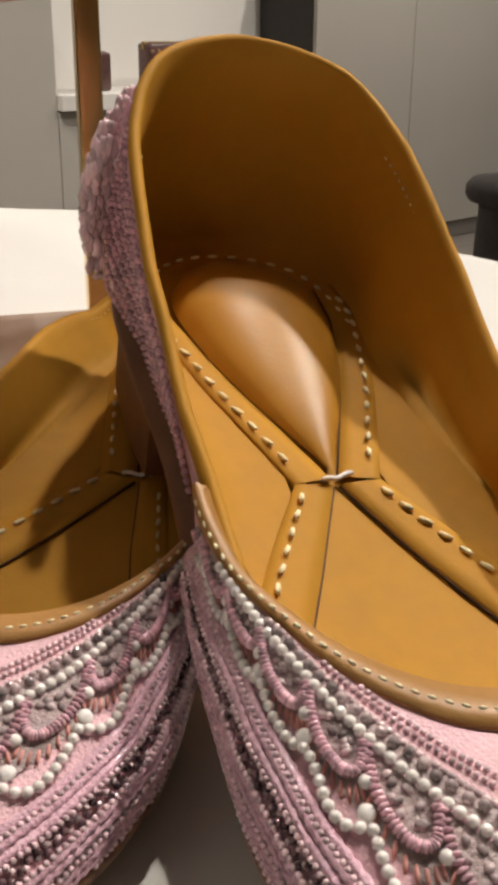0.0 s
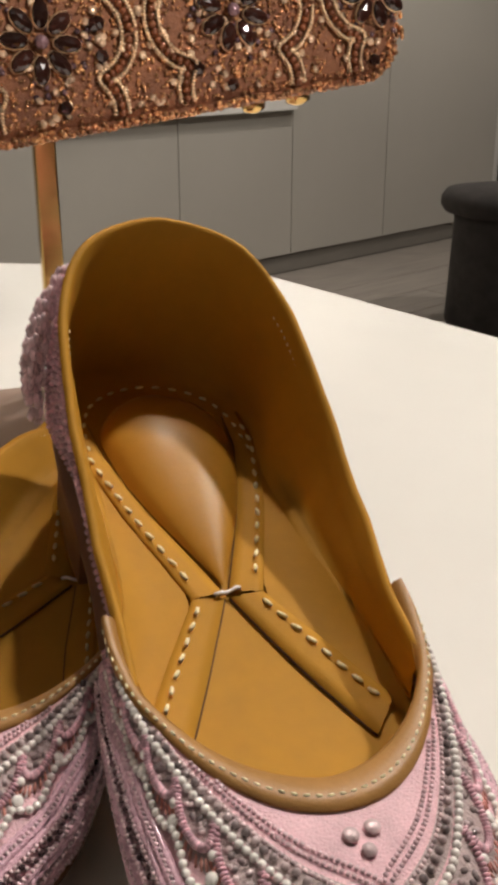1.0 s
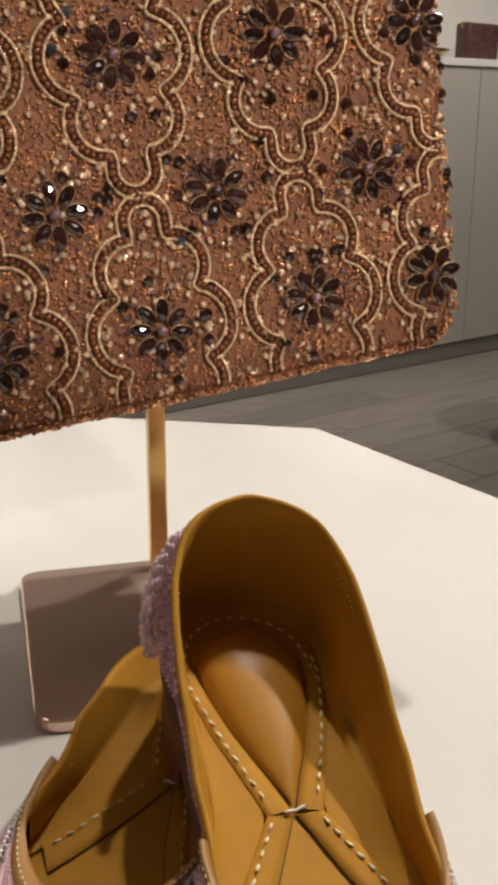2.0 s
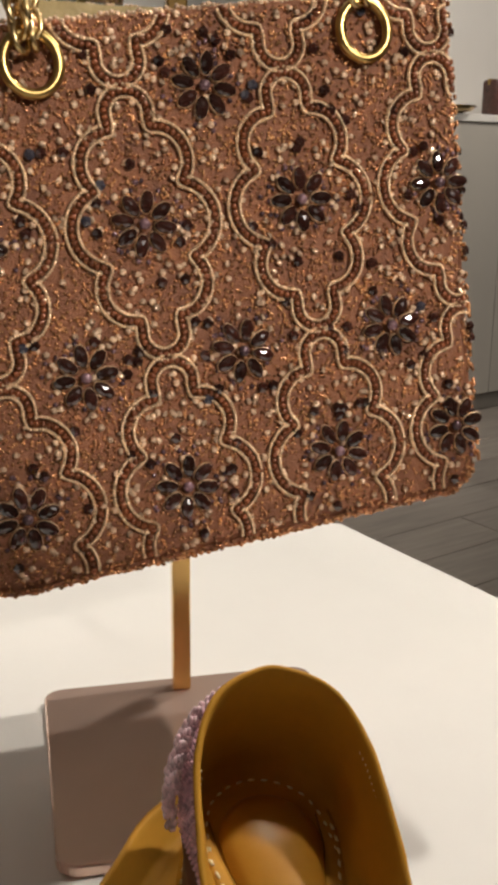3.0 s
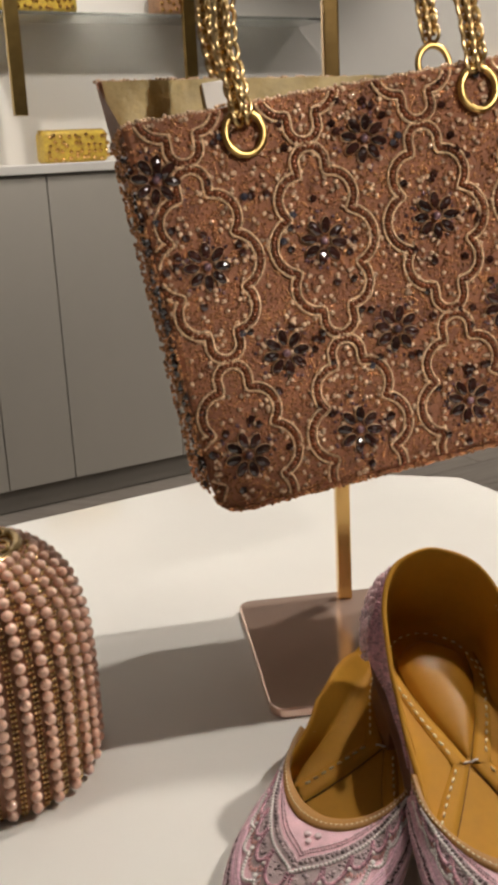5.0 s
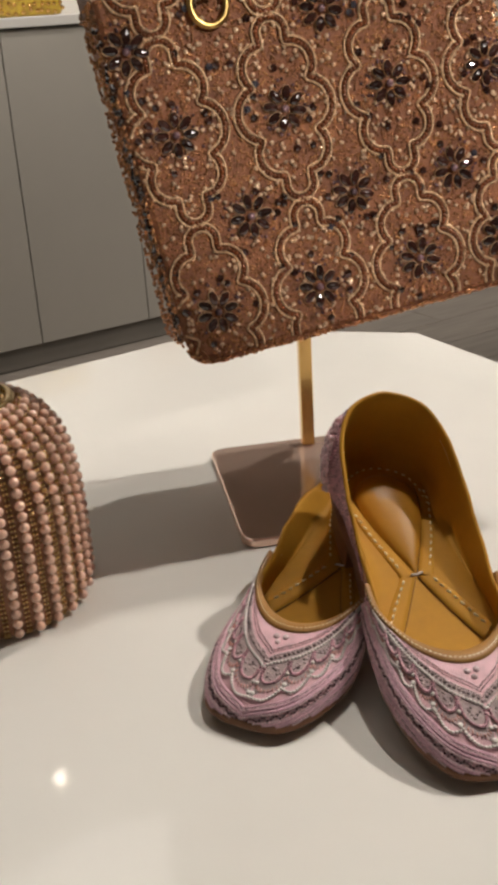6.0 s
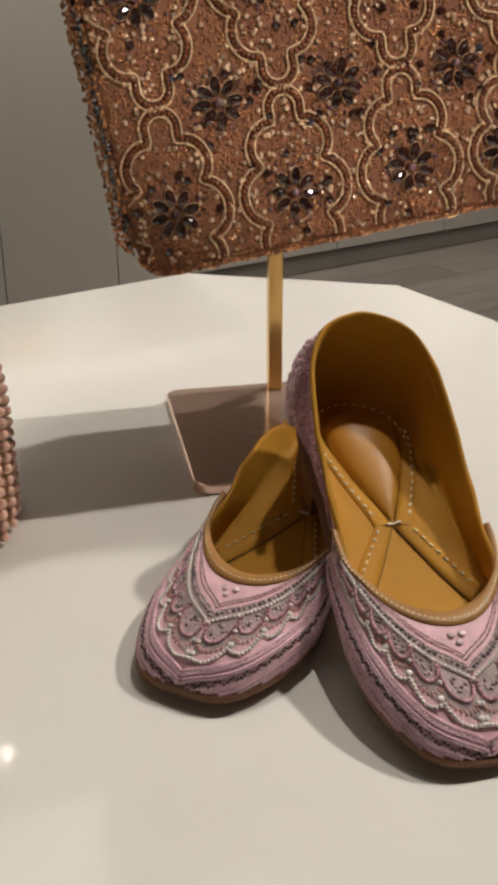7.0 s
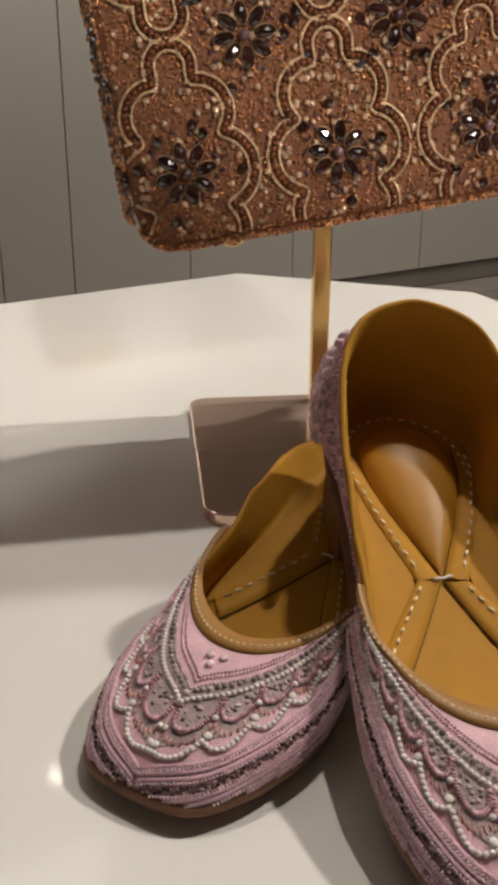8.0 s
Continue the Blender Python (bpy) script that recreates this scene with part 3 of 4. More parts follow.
    # four flanges: side leather turned in and sewn to the insole
    for side in (-1, 1):
        back_in = [T + np.array([side * 0.0008, 0.001]), T + np.array([side * 0.0135, 0.030]), T + np.array([side * 0.0215, 0.055]), T + np.array([side * 0.0225, 0.07])]
        back_out = [T + np.array([side * 0.0105, -0.001]), T + np.array([side * 0.0215, 0.028]), np.array([side * 0.0285, T[1] + 0.053]), np.array([side * 0.0275, T[1] + 0.07])]
        front_in = [T + np.array([side * 0.0008, -0.001]), T + np.array([side * 0.012, -0.024]), T + np.array([side * 0.025, -0.049])]
        front_out = [T + np.array([side * 0.0105, -0.001]), T + np.array([side * 0.0225, -0.020]), T + np.array([side * 0.0335, -0.040])]
        for nm, a, b in (("back_flange", back_in, back_out), ("front_flange", front_in, front_out)):
            tt = np.linspace(0, 1, 18)
            ia = np.stack([np.interp(tt, np.linspace(0, 1, len(a)), [q[k] for q in a]) for k in (0, 1)], 1)
            ib = np.stack([np.interp(tt, np.linspace(0, 1, len(b)), [q[k] for q in b]) for k in (0, 1)], 1)
            flip_needed = (nm == "front_flange") == (side > 0)
            vv = [(*(ia[i] + (ib[i] - ia[i]) * j), insole_z(*(ia[i] + (ib[i] - ia[i]) * j)) + lift) for i in range(18) for j, lift in ((0, 0.0002), (0.02, 0.0013), (0.35, 0.0017), (0.7, 0.0019), (0.98, 0.0020), (1.0, 0.0006))]
            fl = piece(nm, vv, grid_faces(18, 6, flip=not flip_needed), M_LEATHER, ob, "turned-in tan leather flange")
            cut = [(*ia[i], insole_z(*ia[i]) + 0.0006) for i in range(18)]
            piece("cut_edge", *tube(cut, 0.00035, 5), M_CUT, fl, "dark cut leather edge")
            mid = [(*(ia[i] + (ib[i] - ia[i]) * 0.72), insole_z(*(ia[i] + (ib[i] - ia[i]) * 0.72)) + 0.0019) for i in range(1, 17)]
            piece("seam", *many(stitches(mid, [(0, 0, 1)] * len(mid), 0.0042, 0.0012, 0.0007, 0.0005)), M_THREAD, fl, "coarse cream thread seam")
    ring = [(p[i, 0] - nrm[i, 0] * 0.0085, p[i, 1] - nrm[i, 1] * 0.0085) for i in range(len(p)) if p[i, 1] > 0.19]
    ring = [(x, y, insole_z(x, y) + 0.0012) for x, y in ring]
    piece("heel_seam", *many(stitches(ring, [(0, 0, 1)] * len(ring), 0.0034, 0.0022, 0.0006)), M_THREAD, ob, "cream thread seam round the heel seat")
    tk = [(T[0] - 0.004 + 0.008 * t, T[1] - 0.001 + 0.002 * t, insole_z(0, T[1]) + 0.0024 + 0.0004 * math.sin(t * 9)) for t in np.linspace(0, 1, 8)]
    piece("tack", *tube(tk, 0.0006, 6), M_PEARL, ob, "white thread tack in the middle")
    # side walls' inner curve in front of the heel: leather web from flange to wall
    for side in (-1, 1):
        verts = []
        stations = np.linspace(0.098, 0.205, 24)
        for y in stations:
            base = abs(float(np.interp(y, [0.098, 0.123, 0.142, 0.171, 0.196, 0.21], [0.0345, 0.0225, 0.0105, 0.0215, 0.0285, 0.027])))
            edge = wi(y) + 0.0005
            base = min(base, edge - 0.001)
            for t in np.linspace(0, 1, 9):
                x = base + (edge - base) * t
                verts.append((side * x, y, insole_z(x, y) + 0.0014 + 0.010 * max(0, t - 0.25) ** 2 * (edge - base) / 0.022))
        piece("side_web", verts, grid_faces(24, 9, flip=side < 0), M_LEATHER, ob, "tan leather side lining")
    # vamp: cloth, inner lining, stitched leather band along the opening
    na, nv = 61, 16
    aa = np.linspace(-1, 1, na)
    vv = np.linspace(0, 0.92, nv)
    piece("vamp", [vamp(a, v) for a in aa for v in vv], grid_faces(na, nv), M_PINK, ob, "pink cloth vamp")
    verts = []
    for a in aa:
        for v in np.linspace(0.05, 0.96, 10):
            q, _, n = vamp_frame(a, v)
            verts.append(q - n * (0.0024 if abs(a) < 0.9 else 0.0010))
    piece("vamp_lining", verts, grid_faces(na, 10, flip=True), M_LEATHER, ob, "tan leather lining of the vamp")
    verts = []
    for a in aa:
        q, _, n = vamp_frame(a, 0.985)
        t = top_at(a)
        wide = 0.10 * max(0.0, abs(a) - 0.6) / 0.4
        o, _, n2 = vamp_frame(a, 0.875 - wide)
        o2, _, n3 = vamp_frame(a, 0.93 - wide / 2)
        d = t - o
        d = d / np.linalg.norm(d)
        verts += [o - n2 * 0.0002, o + n2 * 0.0009, o2 + n3 * 0.0012, t - d * 0.0006 + n * 0.0012, t + d * 0.0004 + n * 0.0004, t - n * 0.0010, t - n * 0.0024 - d * 0.0006, t - n * 0.0026 - d * 0.006]
    band = piece("opening_band", verts, grid_faces(na, 8), M_BAND, ob, "tan leather band along the opening")
    line, nn = [], []
    for a in np.linspace(-0.97, 0.97, 80):
        q, _, n = vamp_frame(a, 0.925)
        line.append(q + n * 0.0011)
        nn.append(n)
    piece("band_seam", *many(stitches(line, nn, 0.0019, 0.0008, 0.00042, 0.0001)), M_THREAD, band, "cream stitched seam")
    for side in (-1, 1):
        e = [vamp_frame(side * 0.998, v)[0] - vamp_frame(side * 0.998, v)[2] * 0.001 for v in np.linspace(0.02, 0.99, 14)]
        piece("vamp_edge", *tube(e, 0.0007, 6), M_BAND, ob, "folded leather edge")
    # embroidery, laid out along the two arms of a point
    bulb = bpy.data.meshes.get("pearl_mesh")
    if bulb is None:
        bulb = bpy.data.meshes.new("pearl_mesh")
        bulb.from_pydata((ICO2[0] * 0.00135).tolist(), [], ICO2[1].tolist())
        bulb.materials.append(M_PEARL)
        bulb.shade_smooth()

    def string(items, name, lbl):
        ctr = piece(name, *tube([i[0] for i in items], 0.00025, 4), M_PEARL, ob, lbl)
        for it in items:
            k = it[3] / 0.00135
            shared("pearl", bulb, Matrix.Translation(Vector(it[0])) @ Matrix.Diagonal((k, k, k, 1)), ctr)

    def beads(name, items, mat, lbl, shape=ICO1):
        return tagged(piece(name, *many(items, shape), mat, ob, lbl), kind="stuff")

    def line(d_of, r, gap, stretch=1.0, lift=0.7, jit=0.0, both=True):
        """Beads along both arms, at a distance from the main point line that may vary with the way along the arm."""
        sides = []
        for side in (-1, 1):
            flat = [arm(side, t, d_of(t)) for t in np.arange(0.0004, LONG * 0.985, 0.0006)]
            flat = [q for q in flat if on_vamp(q) is not None]
            out = []
            if len(flat) > 4:
                solid = resample(np.array([np.r_[vamp(*q), q] for q in flat]), gap)
                for i in range(len(solid) - 1):
                    c, n = on_vamp(solid[i, 3:])
                    j = np.array([rng.uniform(-jit, jit) for _ in range(3)])
                    out.append((c + n * r * lift + j, solid[i + 1, :3] - solid[i, :3], n, r * stretch, r, r))
            if out:
                sides.append(out)
        return sides

    def strip(name, d0, d1, mat, lbl, lift=0.0003):
        """A flat ribbon of cloth along both arms, from d0 to d1."""
        verts, faces = [], []
        for side in (-1, 1):
            for t in np.linspace(0.0004, LONG * 0.965, 70):
                lo, hi = arm(side, t, d1), arm(side, t, d0)
                top = 0.862 - 0.12 * max(0.0, abs(hi[0]) - 0.6) / 0.4
                row = [vamp_frame(lo[0], min(top, max(0.02, lo[1] + (hi[1] - lo[1]) * k / 4))) for k in range(5)]
                verts += [c + n * lift for c, _, n in row]
        half = grid_faces(70, 5)
        faces = half + [tuple(350 + i for i in f)[::-1] for f in half]
        return piece(name, verts, faces, mat, ob, lbl)

    def cord(name, d_list, r, mat, lbl):
        """Smooth satin cords along both arms, one ridge after another."""
        verts, faces = [], []
        for d in d_list:
            for out in line(lambda t: d, r, 0.0011, lift=0.35):
                v, f = tube([tuple(i[0]) for i in out], [r * (0.92 + 0.16 * math.cos(math.pi * k)) for k in range(len(out))], 6)
                faces += [tuple(i + len(verts) for i in q) for q in f]
                verts += [tuple(i) for i in v]
        return tagged(piece(name, verts, faces, mat, ob, lbl), kind="stuff")

    strip("crystal_ground", -0.0052, -0.0012, M_NET, "smoky net ribbon under the crystals")
    strip("arch_ground", 0.0008, 0.0120, M_NET, "smoky net ribbon under the arches")
    for out in line(lambda t: 0.0, 0.00104, 0.00205):
        string(out, "pearl_string", "string of white pearls along one arm of a point")
    beads("crystal_line", sum(line(lambda t: -0.0030, 0.0010, 0.0026, jit=0.0002), []), M_CRYSTAL, "line of smoky crystals", ICO2)
    beads("silver_line", sum(line(lambda t: -0.0045, 0.0006, 0.0014, 1.2), []), M_SILVER, "fine line of silver beads")
    beads("pale_line", sum(line(lambda t: -0.0072, 0.0006, 0.0013) + line(lambda t: -0.0088, 0.0006, 0.0013), []), M_PALEBEAD, "fine rows of pale beads on the silk")
    for a0, v0, r0 in ((-0.03, 0.79, 0.0019), (0.035, 0.80, 0.0019), (0.0, 0.735, 0.0017)):
        q, ta, n = vamp_frame(a0, v0)
        piece("crystal", *many([(q + n * 0.0006, ta, n, r0, r0, 0.0011)], ICO2), M_SILVER, ob, "clear round crystal", smooth=False)
    W = 0.0112
    ropes, crystals, threads, stars = [], [], [], []

    def place(side, t, d, store, to, l, w, h, lift):
        q = arm(side, t, d)
        if q[0] * side < 0.0004:
            return
        hit = on_vamp(q)
        if hit is None:
            return
        c, n = hit
        al = vamp(max(-1, min(1, to[0])), max(0.01, min(0.98, to[1]))) - c
        store.append((c + n * lift, al, n, l, w, h))

    for side in (-1, 1):
        for k in range(0, 8):
            t0 = k * W + 0.0008
            along = lambda phi: (t0 + W * (0.5 - 0.47 * math.cos(phi)), 0.0016 + 0.0074 * abs(math.sin(phi)) ** 0.8)
            for phi in np.linspace(0, math.pi, 30):
                place(side, *along(phi), ropes, arm(side, *along(phi + 0.05)), 0.0005, 0.00115, 0.0011, 0.0008)
            for phi in np.linspace(0.35, 2.8, 11):
                t3, d3 = t0 + W * (0.5 - 0.54 * math.cos(phi)), 0.0034 + 0.0086 * math.sin(phi) ** 0.8
                place(side, t3, d3, threads, arm(side, t0 + W * (0.5 - 0.66 * math.cos(phi)), d3 + 0.003), 0.0017, 0.00042, 0.0004, 0.0004)
            for j in range(9):
                x = rng.uniform(0.2, 0.8)
                place(side, t0 + W * x, 0.0022 + 0.0052 * math.sin(math.pi * x) * rng.random(), crystals, (rng.uniform(-.9, .9), rng.uniform(0.1, 0.9)), 0.0011, 0.0008, 0.0005, 0.0004)
            place(side, t0, 0.0112, stars, (side, 0.5), 0.0015, 0.0015, 0.0006, 0.0008)
            place(side, t0, 0.0070, stars, (side, 0.5), 0.0012, 0.0012, 0.0010, 0.0008)
    beads("arch_rope", ropes, M_PINKBEAD, "arches of pink bead rope")
    beads("crystal_filling", crystals, M_CRYSTAL, "smoky crystals filling the arches")
    beads("coral_embroidery", threads, M_CORAL, "coral embroidery strokes")
    beads("white_sequin_trim", stars, M_PEARL, "flat white sequins", ICO2)
    for out in line(lambda t: 0.0122 + 0.0034 * abs(math.sin(math.pi * t / W)), 0.00102, 0.0020):
        string(out, "pearl_scallop", "scalloped string of white pearls")
    # towards the toe: satin cords, fine bead rows and dark zigzags, all pointed
    cord("satin_cord", [0.0178, 0.0196, 0.0214, 0.0276, 0.0294, 0.0330, 0.0348, 0.0366, 0.0412, 0.0430, 0.0466, 0.0484, 0.0520, 0.0538, 0.0556, 0.0592, 0.0610], 0.00105, M_PINKCORD, "pointed rows of pink satin cord")
    fine = []
    for d in (0.0187, 0.0226, 0.0264, 0.0312, 0.0357, 0.0378, 0.0400, 0.0448, 0.0502, 0.0574):
        fine += sum(line(lambda t: d, 0.00062, 0.0013, 1.0, lift=1.5, jit=0.0001), [])
    beads("pale_bead_band", fine, M_PALEBEAD, "pointed rows of pale pink beads")
    darks, lights = [], []
    for d in (0.0245, 0.0389):
        darks += sum(line(lambda t: d + 0.0009 * math.sin(t * 1500), 0.0008, 0.0019, 1.1, jit=0.0002), [])
        lights += sum(line(lambda t: d - 0.0009 * math.sin(t * 1500), 0.0006, 0.0024, 1.1, jit=0.0002), [])
    beads("dark_zigzag", darks, M_SMOKE, "zigzag rows of dark metal beads")
    beads("silver_zigzag", lights, M_SILVER, "zigzag rows of silver beads")
    return ob


LEFT = Matrix.Translation((0.139, 0.460, TABLE + 0.0125)) @ pose(0, 0, 0, 3.5, 0, -15.5) @ Matrix.Translation((0, -0.143, 0))
RIGHT = Matrix.Translation((0.1853, 0.4355, TABLE + 0.0255)) @ pose(0, 0, 0, 9.5, 4, 24.5) @ Matrix.Translation((0, -0.143, 0))
left = shoe(LEFT, "pink embroidered leather-lined slip-on shoe lying flat on the white table", 0.78, 3, False)
right = shoe(RIGHT, "pink embroidered slip-on shoe, its heel propped on the other shoe", 1.0, 5, True)


def swung(q):
    """The propped shoe's heel bends a little to its inner side."""
    x, y, z = q
    t = max(0.0, min(1.0, (y - 0.135) / 0.09))
    return Vector((x - 0.0030 * t * t * (3 - 2 * t), y, z))


def pressed(q):
    """The flat shoe's inner side is pushed in and folded down under the other shoe's heel."""
    x, y, z = q
    step = lambda a, b: max(0.0, min(1.0, (y - a) / (b - a)))
    base = float(rise(y)) + 0.006
    if x > 0:
        x *= 1 - 0.24 * step(0.06, 0.12) * (1 - step(0.20, 0.235))
        if z > base:
            z = base + (z - base) * (1 - 0.72 * max(step(0.118, 0.15) * min(1, x / 0.008), step(0.140, 0.195)))
    else:
        x *= 1 + 0.10 * step(0.13, 0.18)
        if z > base:
            z = base + (z - base) * (1 - 0.72 * step(0.140, 0.195))
    return Vector((x, y, z))


done = set()
for pair, bend in ((left, pressed), (right, swung)):
    for child in pair.children_recursive:
        if child.data.name.startswith("pearl_mesh"):
            child.location = bend(child.location)
        elif child.data.name not in done:
            done.add(child.data.name)
            for vert in child.data.vertices:
                vert.co = bend(vert.co)


# ---- the hanging evening bag ----
BU = Vector((0.867, 0.480, 0.1305)).normalized()
BV = Vector((-0.176, 0.065, 0.983))
BV = (BV - BU * BU.dot(BV)).normalized()
BN = BU.cross(BV)
BAG = Matrix(((BU.x, BV.x, BN.x, 0.046), (BU.y, BV.y, BN.y, 0.538), (BU.z, BV.z, BN.z, 0.926), (0, 0, 0, 1)))
STEP_U, STEP_V = 0.0735, 0.117
V0, V1, DEEP = -0.031, 0.205, 0.085


def edge_u(v):
    t = (v - V0) / (V1 - V0)
    return -0.0265 - 0.006 * t, 0.2200 + 0.0145 * t


def inside_front(u, v, margin=0.002):
    a, b = edge_u(v)
    if not (a + margin < u < b - margin and V0 + margin < v < V1 - margin):
        return False
    r = 0.018
    for cx, s in ((a + r, -1), (b - r, 1)):
        if (u - cx) * s > 0 and v < V0 + r and math.hypot(u - cx, v - V0 - r) > r - margin:
            return False
    return True


def cell_radius(th):
    best = 0
    for cx, cy, r in ((0, .0485, .0100), (0, .043, .0098), (0.0100, .0275, .0148), (-0.0100, .0275, .0148), (.0155, 0, .0182), (-.0155, 0, .0182), (0, -.0485, .0100), (0, -.043, .0098), (0.0100, -.0275, .0148), (-0.0100, -.0275, .0148)):
        dx, dy = math.cos(th), math.sin(th)
        b = dx * cx + dy * cy
        q = b * b - (cx * cx + cy * cy - r * r)
        if q > 0:
            best = max(best, b + math.sqrt(q))
    return best


def bag_outline(scale=1.0):
    a0, b0 = edge_u(V0)
    a1, b1 = edge_u(V1)
    r = 0.018
    pts = [(a1, V1)]
    for k in range(9):
        t = radians(180 + 90 * k / 8)
        pts.append((a0 + r + r * math.cos(t), V0 + r + r * math.sin(t)))
    for k in range(9):
        t = radians(270 + 90 * k / 8)
        pts.append((b0 - r + r * math.cos(t), V0 + r + r * math.sin(t)))
    pts.append((b1, V1))
    return pts


def evening_bag():
    ob = thing("evening_bag", BAG, "copper beaded evening bag with dark stone flowers, hanging on the stand", "handbag")
    out = bag_outline()
    n = len(out)
    # body: front, gusset and back as one open-topped shell, softly rounded at the front edge
    rings = []
    for w, shrink, lift in ((-0.0005, 0.006, 0), (0.0, 0.003, 0), (-0.002, 0.0, 0), (-DEEP + 0.004, 0.0, 0.036), (-DEEP, 0.004, 0.038)):
        cu, cv = 0.095, 0.09
        for u, v in out:
            du, dv = u - cu, v - cv
            top = v >= V1 - 1e-6
            full = 0.045 if (lift and not top) else 0.0
            rings.append((u - math.copysign(shrink + full * 0.25, du), v + (0 if top else shrink) + (lift * (1.15 if du < 0 else 0.1) if top else lift * 0.3), w - full))
    faces = []
    for i in range(4):
        for j in range(n - 1):
            faces.append((i * n + j, i * n + j + 1, (i + 1) * n + j + 1, (i + 1) * n + j))
    faces += [tuple(range(n))[::-1], tuple(range(4 * n, 5 * n))]
    piece("body", rings, faces, M_BAGBODY, ob, "copper brocade body", smooth=False)
    # lining seen through the open top
    bm = box(edge_u(V1)[0] + 0.004, V1 - 0.06, -DEEP + 0.003, edge_u(V1)[1] - 0.004, V1 - 0.055, -0.003)
    lining = part("lining", bm, M_GOLD, ob, "gold lining")
    gv = [(edge_u(V1)[0] + 0.004 + (edge_u(V1)[1] - edge_u(V1)[0] - 0.008) * i / 40, 0.15 + (0.097 - 0.038 * i / 40) * j / 8, -DEEP + 0.006 + 0.0015 * math.sin(i * 1.1) * math.sin(j * 1.3)) for j in range(9) for i in range(41)]
    piece("back_lining", gv, grid_faces(9, 41), M_LINING, lining, "crinkled gold cloth lining")
    part("tag", box(0.035, 0.212, -DEEP + 0.008, 0.050, 0.234, -DEEP + 0.010, 0.0004), M_WALL, lining, "small white paper tag")
    # bottom strip and feet
    low = [(u, v - 0.0015, -0.003) for u, v in out[3:17]]
    piece("piping", *tube(low, 0.0018, 8), M_BAGBODY, ob, "copper piping along the bottom edge")
    edge_rng = random.Random(21)
    q = resample(low, 0.0011)
    hem = [(q[i] + np.array([edge_rng.uniform(-.0008, .0008), edge_rng.uniform(-.0016, .0012), edge_rng.uniform(-.004, .0035)]), (1, edge_rng.uniform(-1, 1), 0), (0, -1, 0.6), 0.0013, 0.0010, 0.0010) for i in range(len(q)) for _ in range(4)]
    tagged(piece("hem_bead_cover", *many(hem), M_COPPER, ob, "copper beads over the bottom edge"), kind="stuff")
    for u in (0.02, 0.18):
        for w in (-0.02, -0.066):
            vv, ff = lathe([(0.004, 0.0), (0.0055, -0.002), (0.005, -0.005), (0.001, -0.0065)], 14)
            foot = piece("foot", vv, ff, M_GOLD, ob, "small gold foot")
            foot.matrix_basis = Matrix.Translation((u, V0 - 0.0005, w)) @ Matrix.Rotation(radians(-90), 4, "X")
    rng = random.Random(11)
    cells = [(k * STEP_U, r * STEP_V) for r in range(0, 3) for k in range(-1, 4)]
    # outline cords: two light rows with a dark row between
    for cu, cv in cells:
        light, dark = [], []
        for off, store, r in ((0.0, dark, 0.0018), (0.0027, light, 0.0010), (-0.0027, light, 0.0010)):
            base = resample([(cu + (cell_radius(th) - 0.0016) * math.cos(th), cv + (cell_radius(th) - 0.0016) * math.sin(th), 0) for th in np.linspace(0, 2 * math.pi, 361)], 0.0008)
            way = np.roll(base, -3, 0) - np.roll(base, 3, 0)
            way = way / (np.linalg.norm(way, axis=1)[:, None] + 1e-9)
            ring = base + off * np.stack([way[:, 1], -way[:, 0], 0 * way[:, 0]], 1)
            step = 0.0028 if store is dark else 0.0013
            q = resample(ring, step)
            for i in range(len(q) - 1):
                if inside_front(q[i, 0], q[i, 1], 0.0015):
                    store.append(((q[i, 0], q[i, 1], 0.0014), q[i + 1] - q[i], (0, 0, 1), step * 0.62, r, r * (0.95 if store is dark else 1.3)))
        if len(light) > 12:
            cord = tagged(piece("cord", *many(light), M_CORDLIGHT, ob, "antique gold bead cord round a lobed field"), kind="stuff")
            tagged(piece("cord_core", *many(dark), M_CORDDARK, cord, "dark bronze bead line"), kind="stuff")
    # flowers of dark stones
    spots = [(k * STEP_U, r * STEP_V) for r in range(0, 2) for k in range(0, 4)] + [((k + 0.5) * STEP_U - 0.001, STEP_V * (r + 0.47)) for r in range(0, 2) for k in range(-1, 3)]
    for cu, cv in spots:
        cu += rng.uniform(-.0012, .0012)
        cv += rng.uniform(-.0012, .0012)
        if cv > 0.15 and min(abs(cu - 0.0375), abs(cu - 0.188)) < 0.02:
            continue
        a, b = edge_u(cv)
        if cu < a - 0.01 or cu > b + 0.01:
            continue
        cu = min(max(cu, a + 0.012), b - 0.012)
        turn = rng.uniform(0, 1)
        petals, rims = [], []
        for k in range(8):
            th = turn + k * math.pi / 4
            d = (math.cos(th), math.sin(th), 0)
            c = (cu + 0.0096 * d[0], cv + 0.0096 * d[1], 0.0024)
            petals.append((c, d, (0, 0, 1), 0.0052, 0.0030, 0.0018))
            rims.append(((c[0], c[1], 0.0014), d, (0, 0, 1), 0.0056, 0.0034, 0.0009))
        fl = piece("flower", *many(petals, ICO2), M_STONE, ob, "flower of dark faceted stones")
        for poly in fl.data.polygons:
            poly.use_smooth = False
        halo = []
        for k in range(46):
            th, d = rng.uniform(0, 6.28), rng.uniform(0.005, 0.0195)
            if not inside_front(cu + d * math.cos(th), cv + d * math.sin(th), 0.0015):
                continue
            halo.append(((cu + d * math.cos(th), cv + d * math.sin(th), 0.0007), (math.cos(th), math.sin(th), 0), (0, 0, 1), 0.0014, 0.0012, 0.0008))
        piece("halo", *many(halo), M_SMOKE, fl, "small smoky beads round the flower")
        piece("setting", *many(rims, ICO2), M_CORDLIGHT, fl, "thin metal settings")
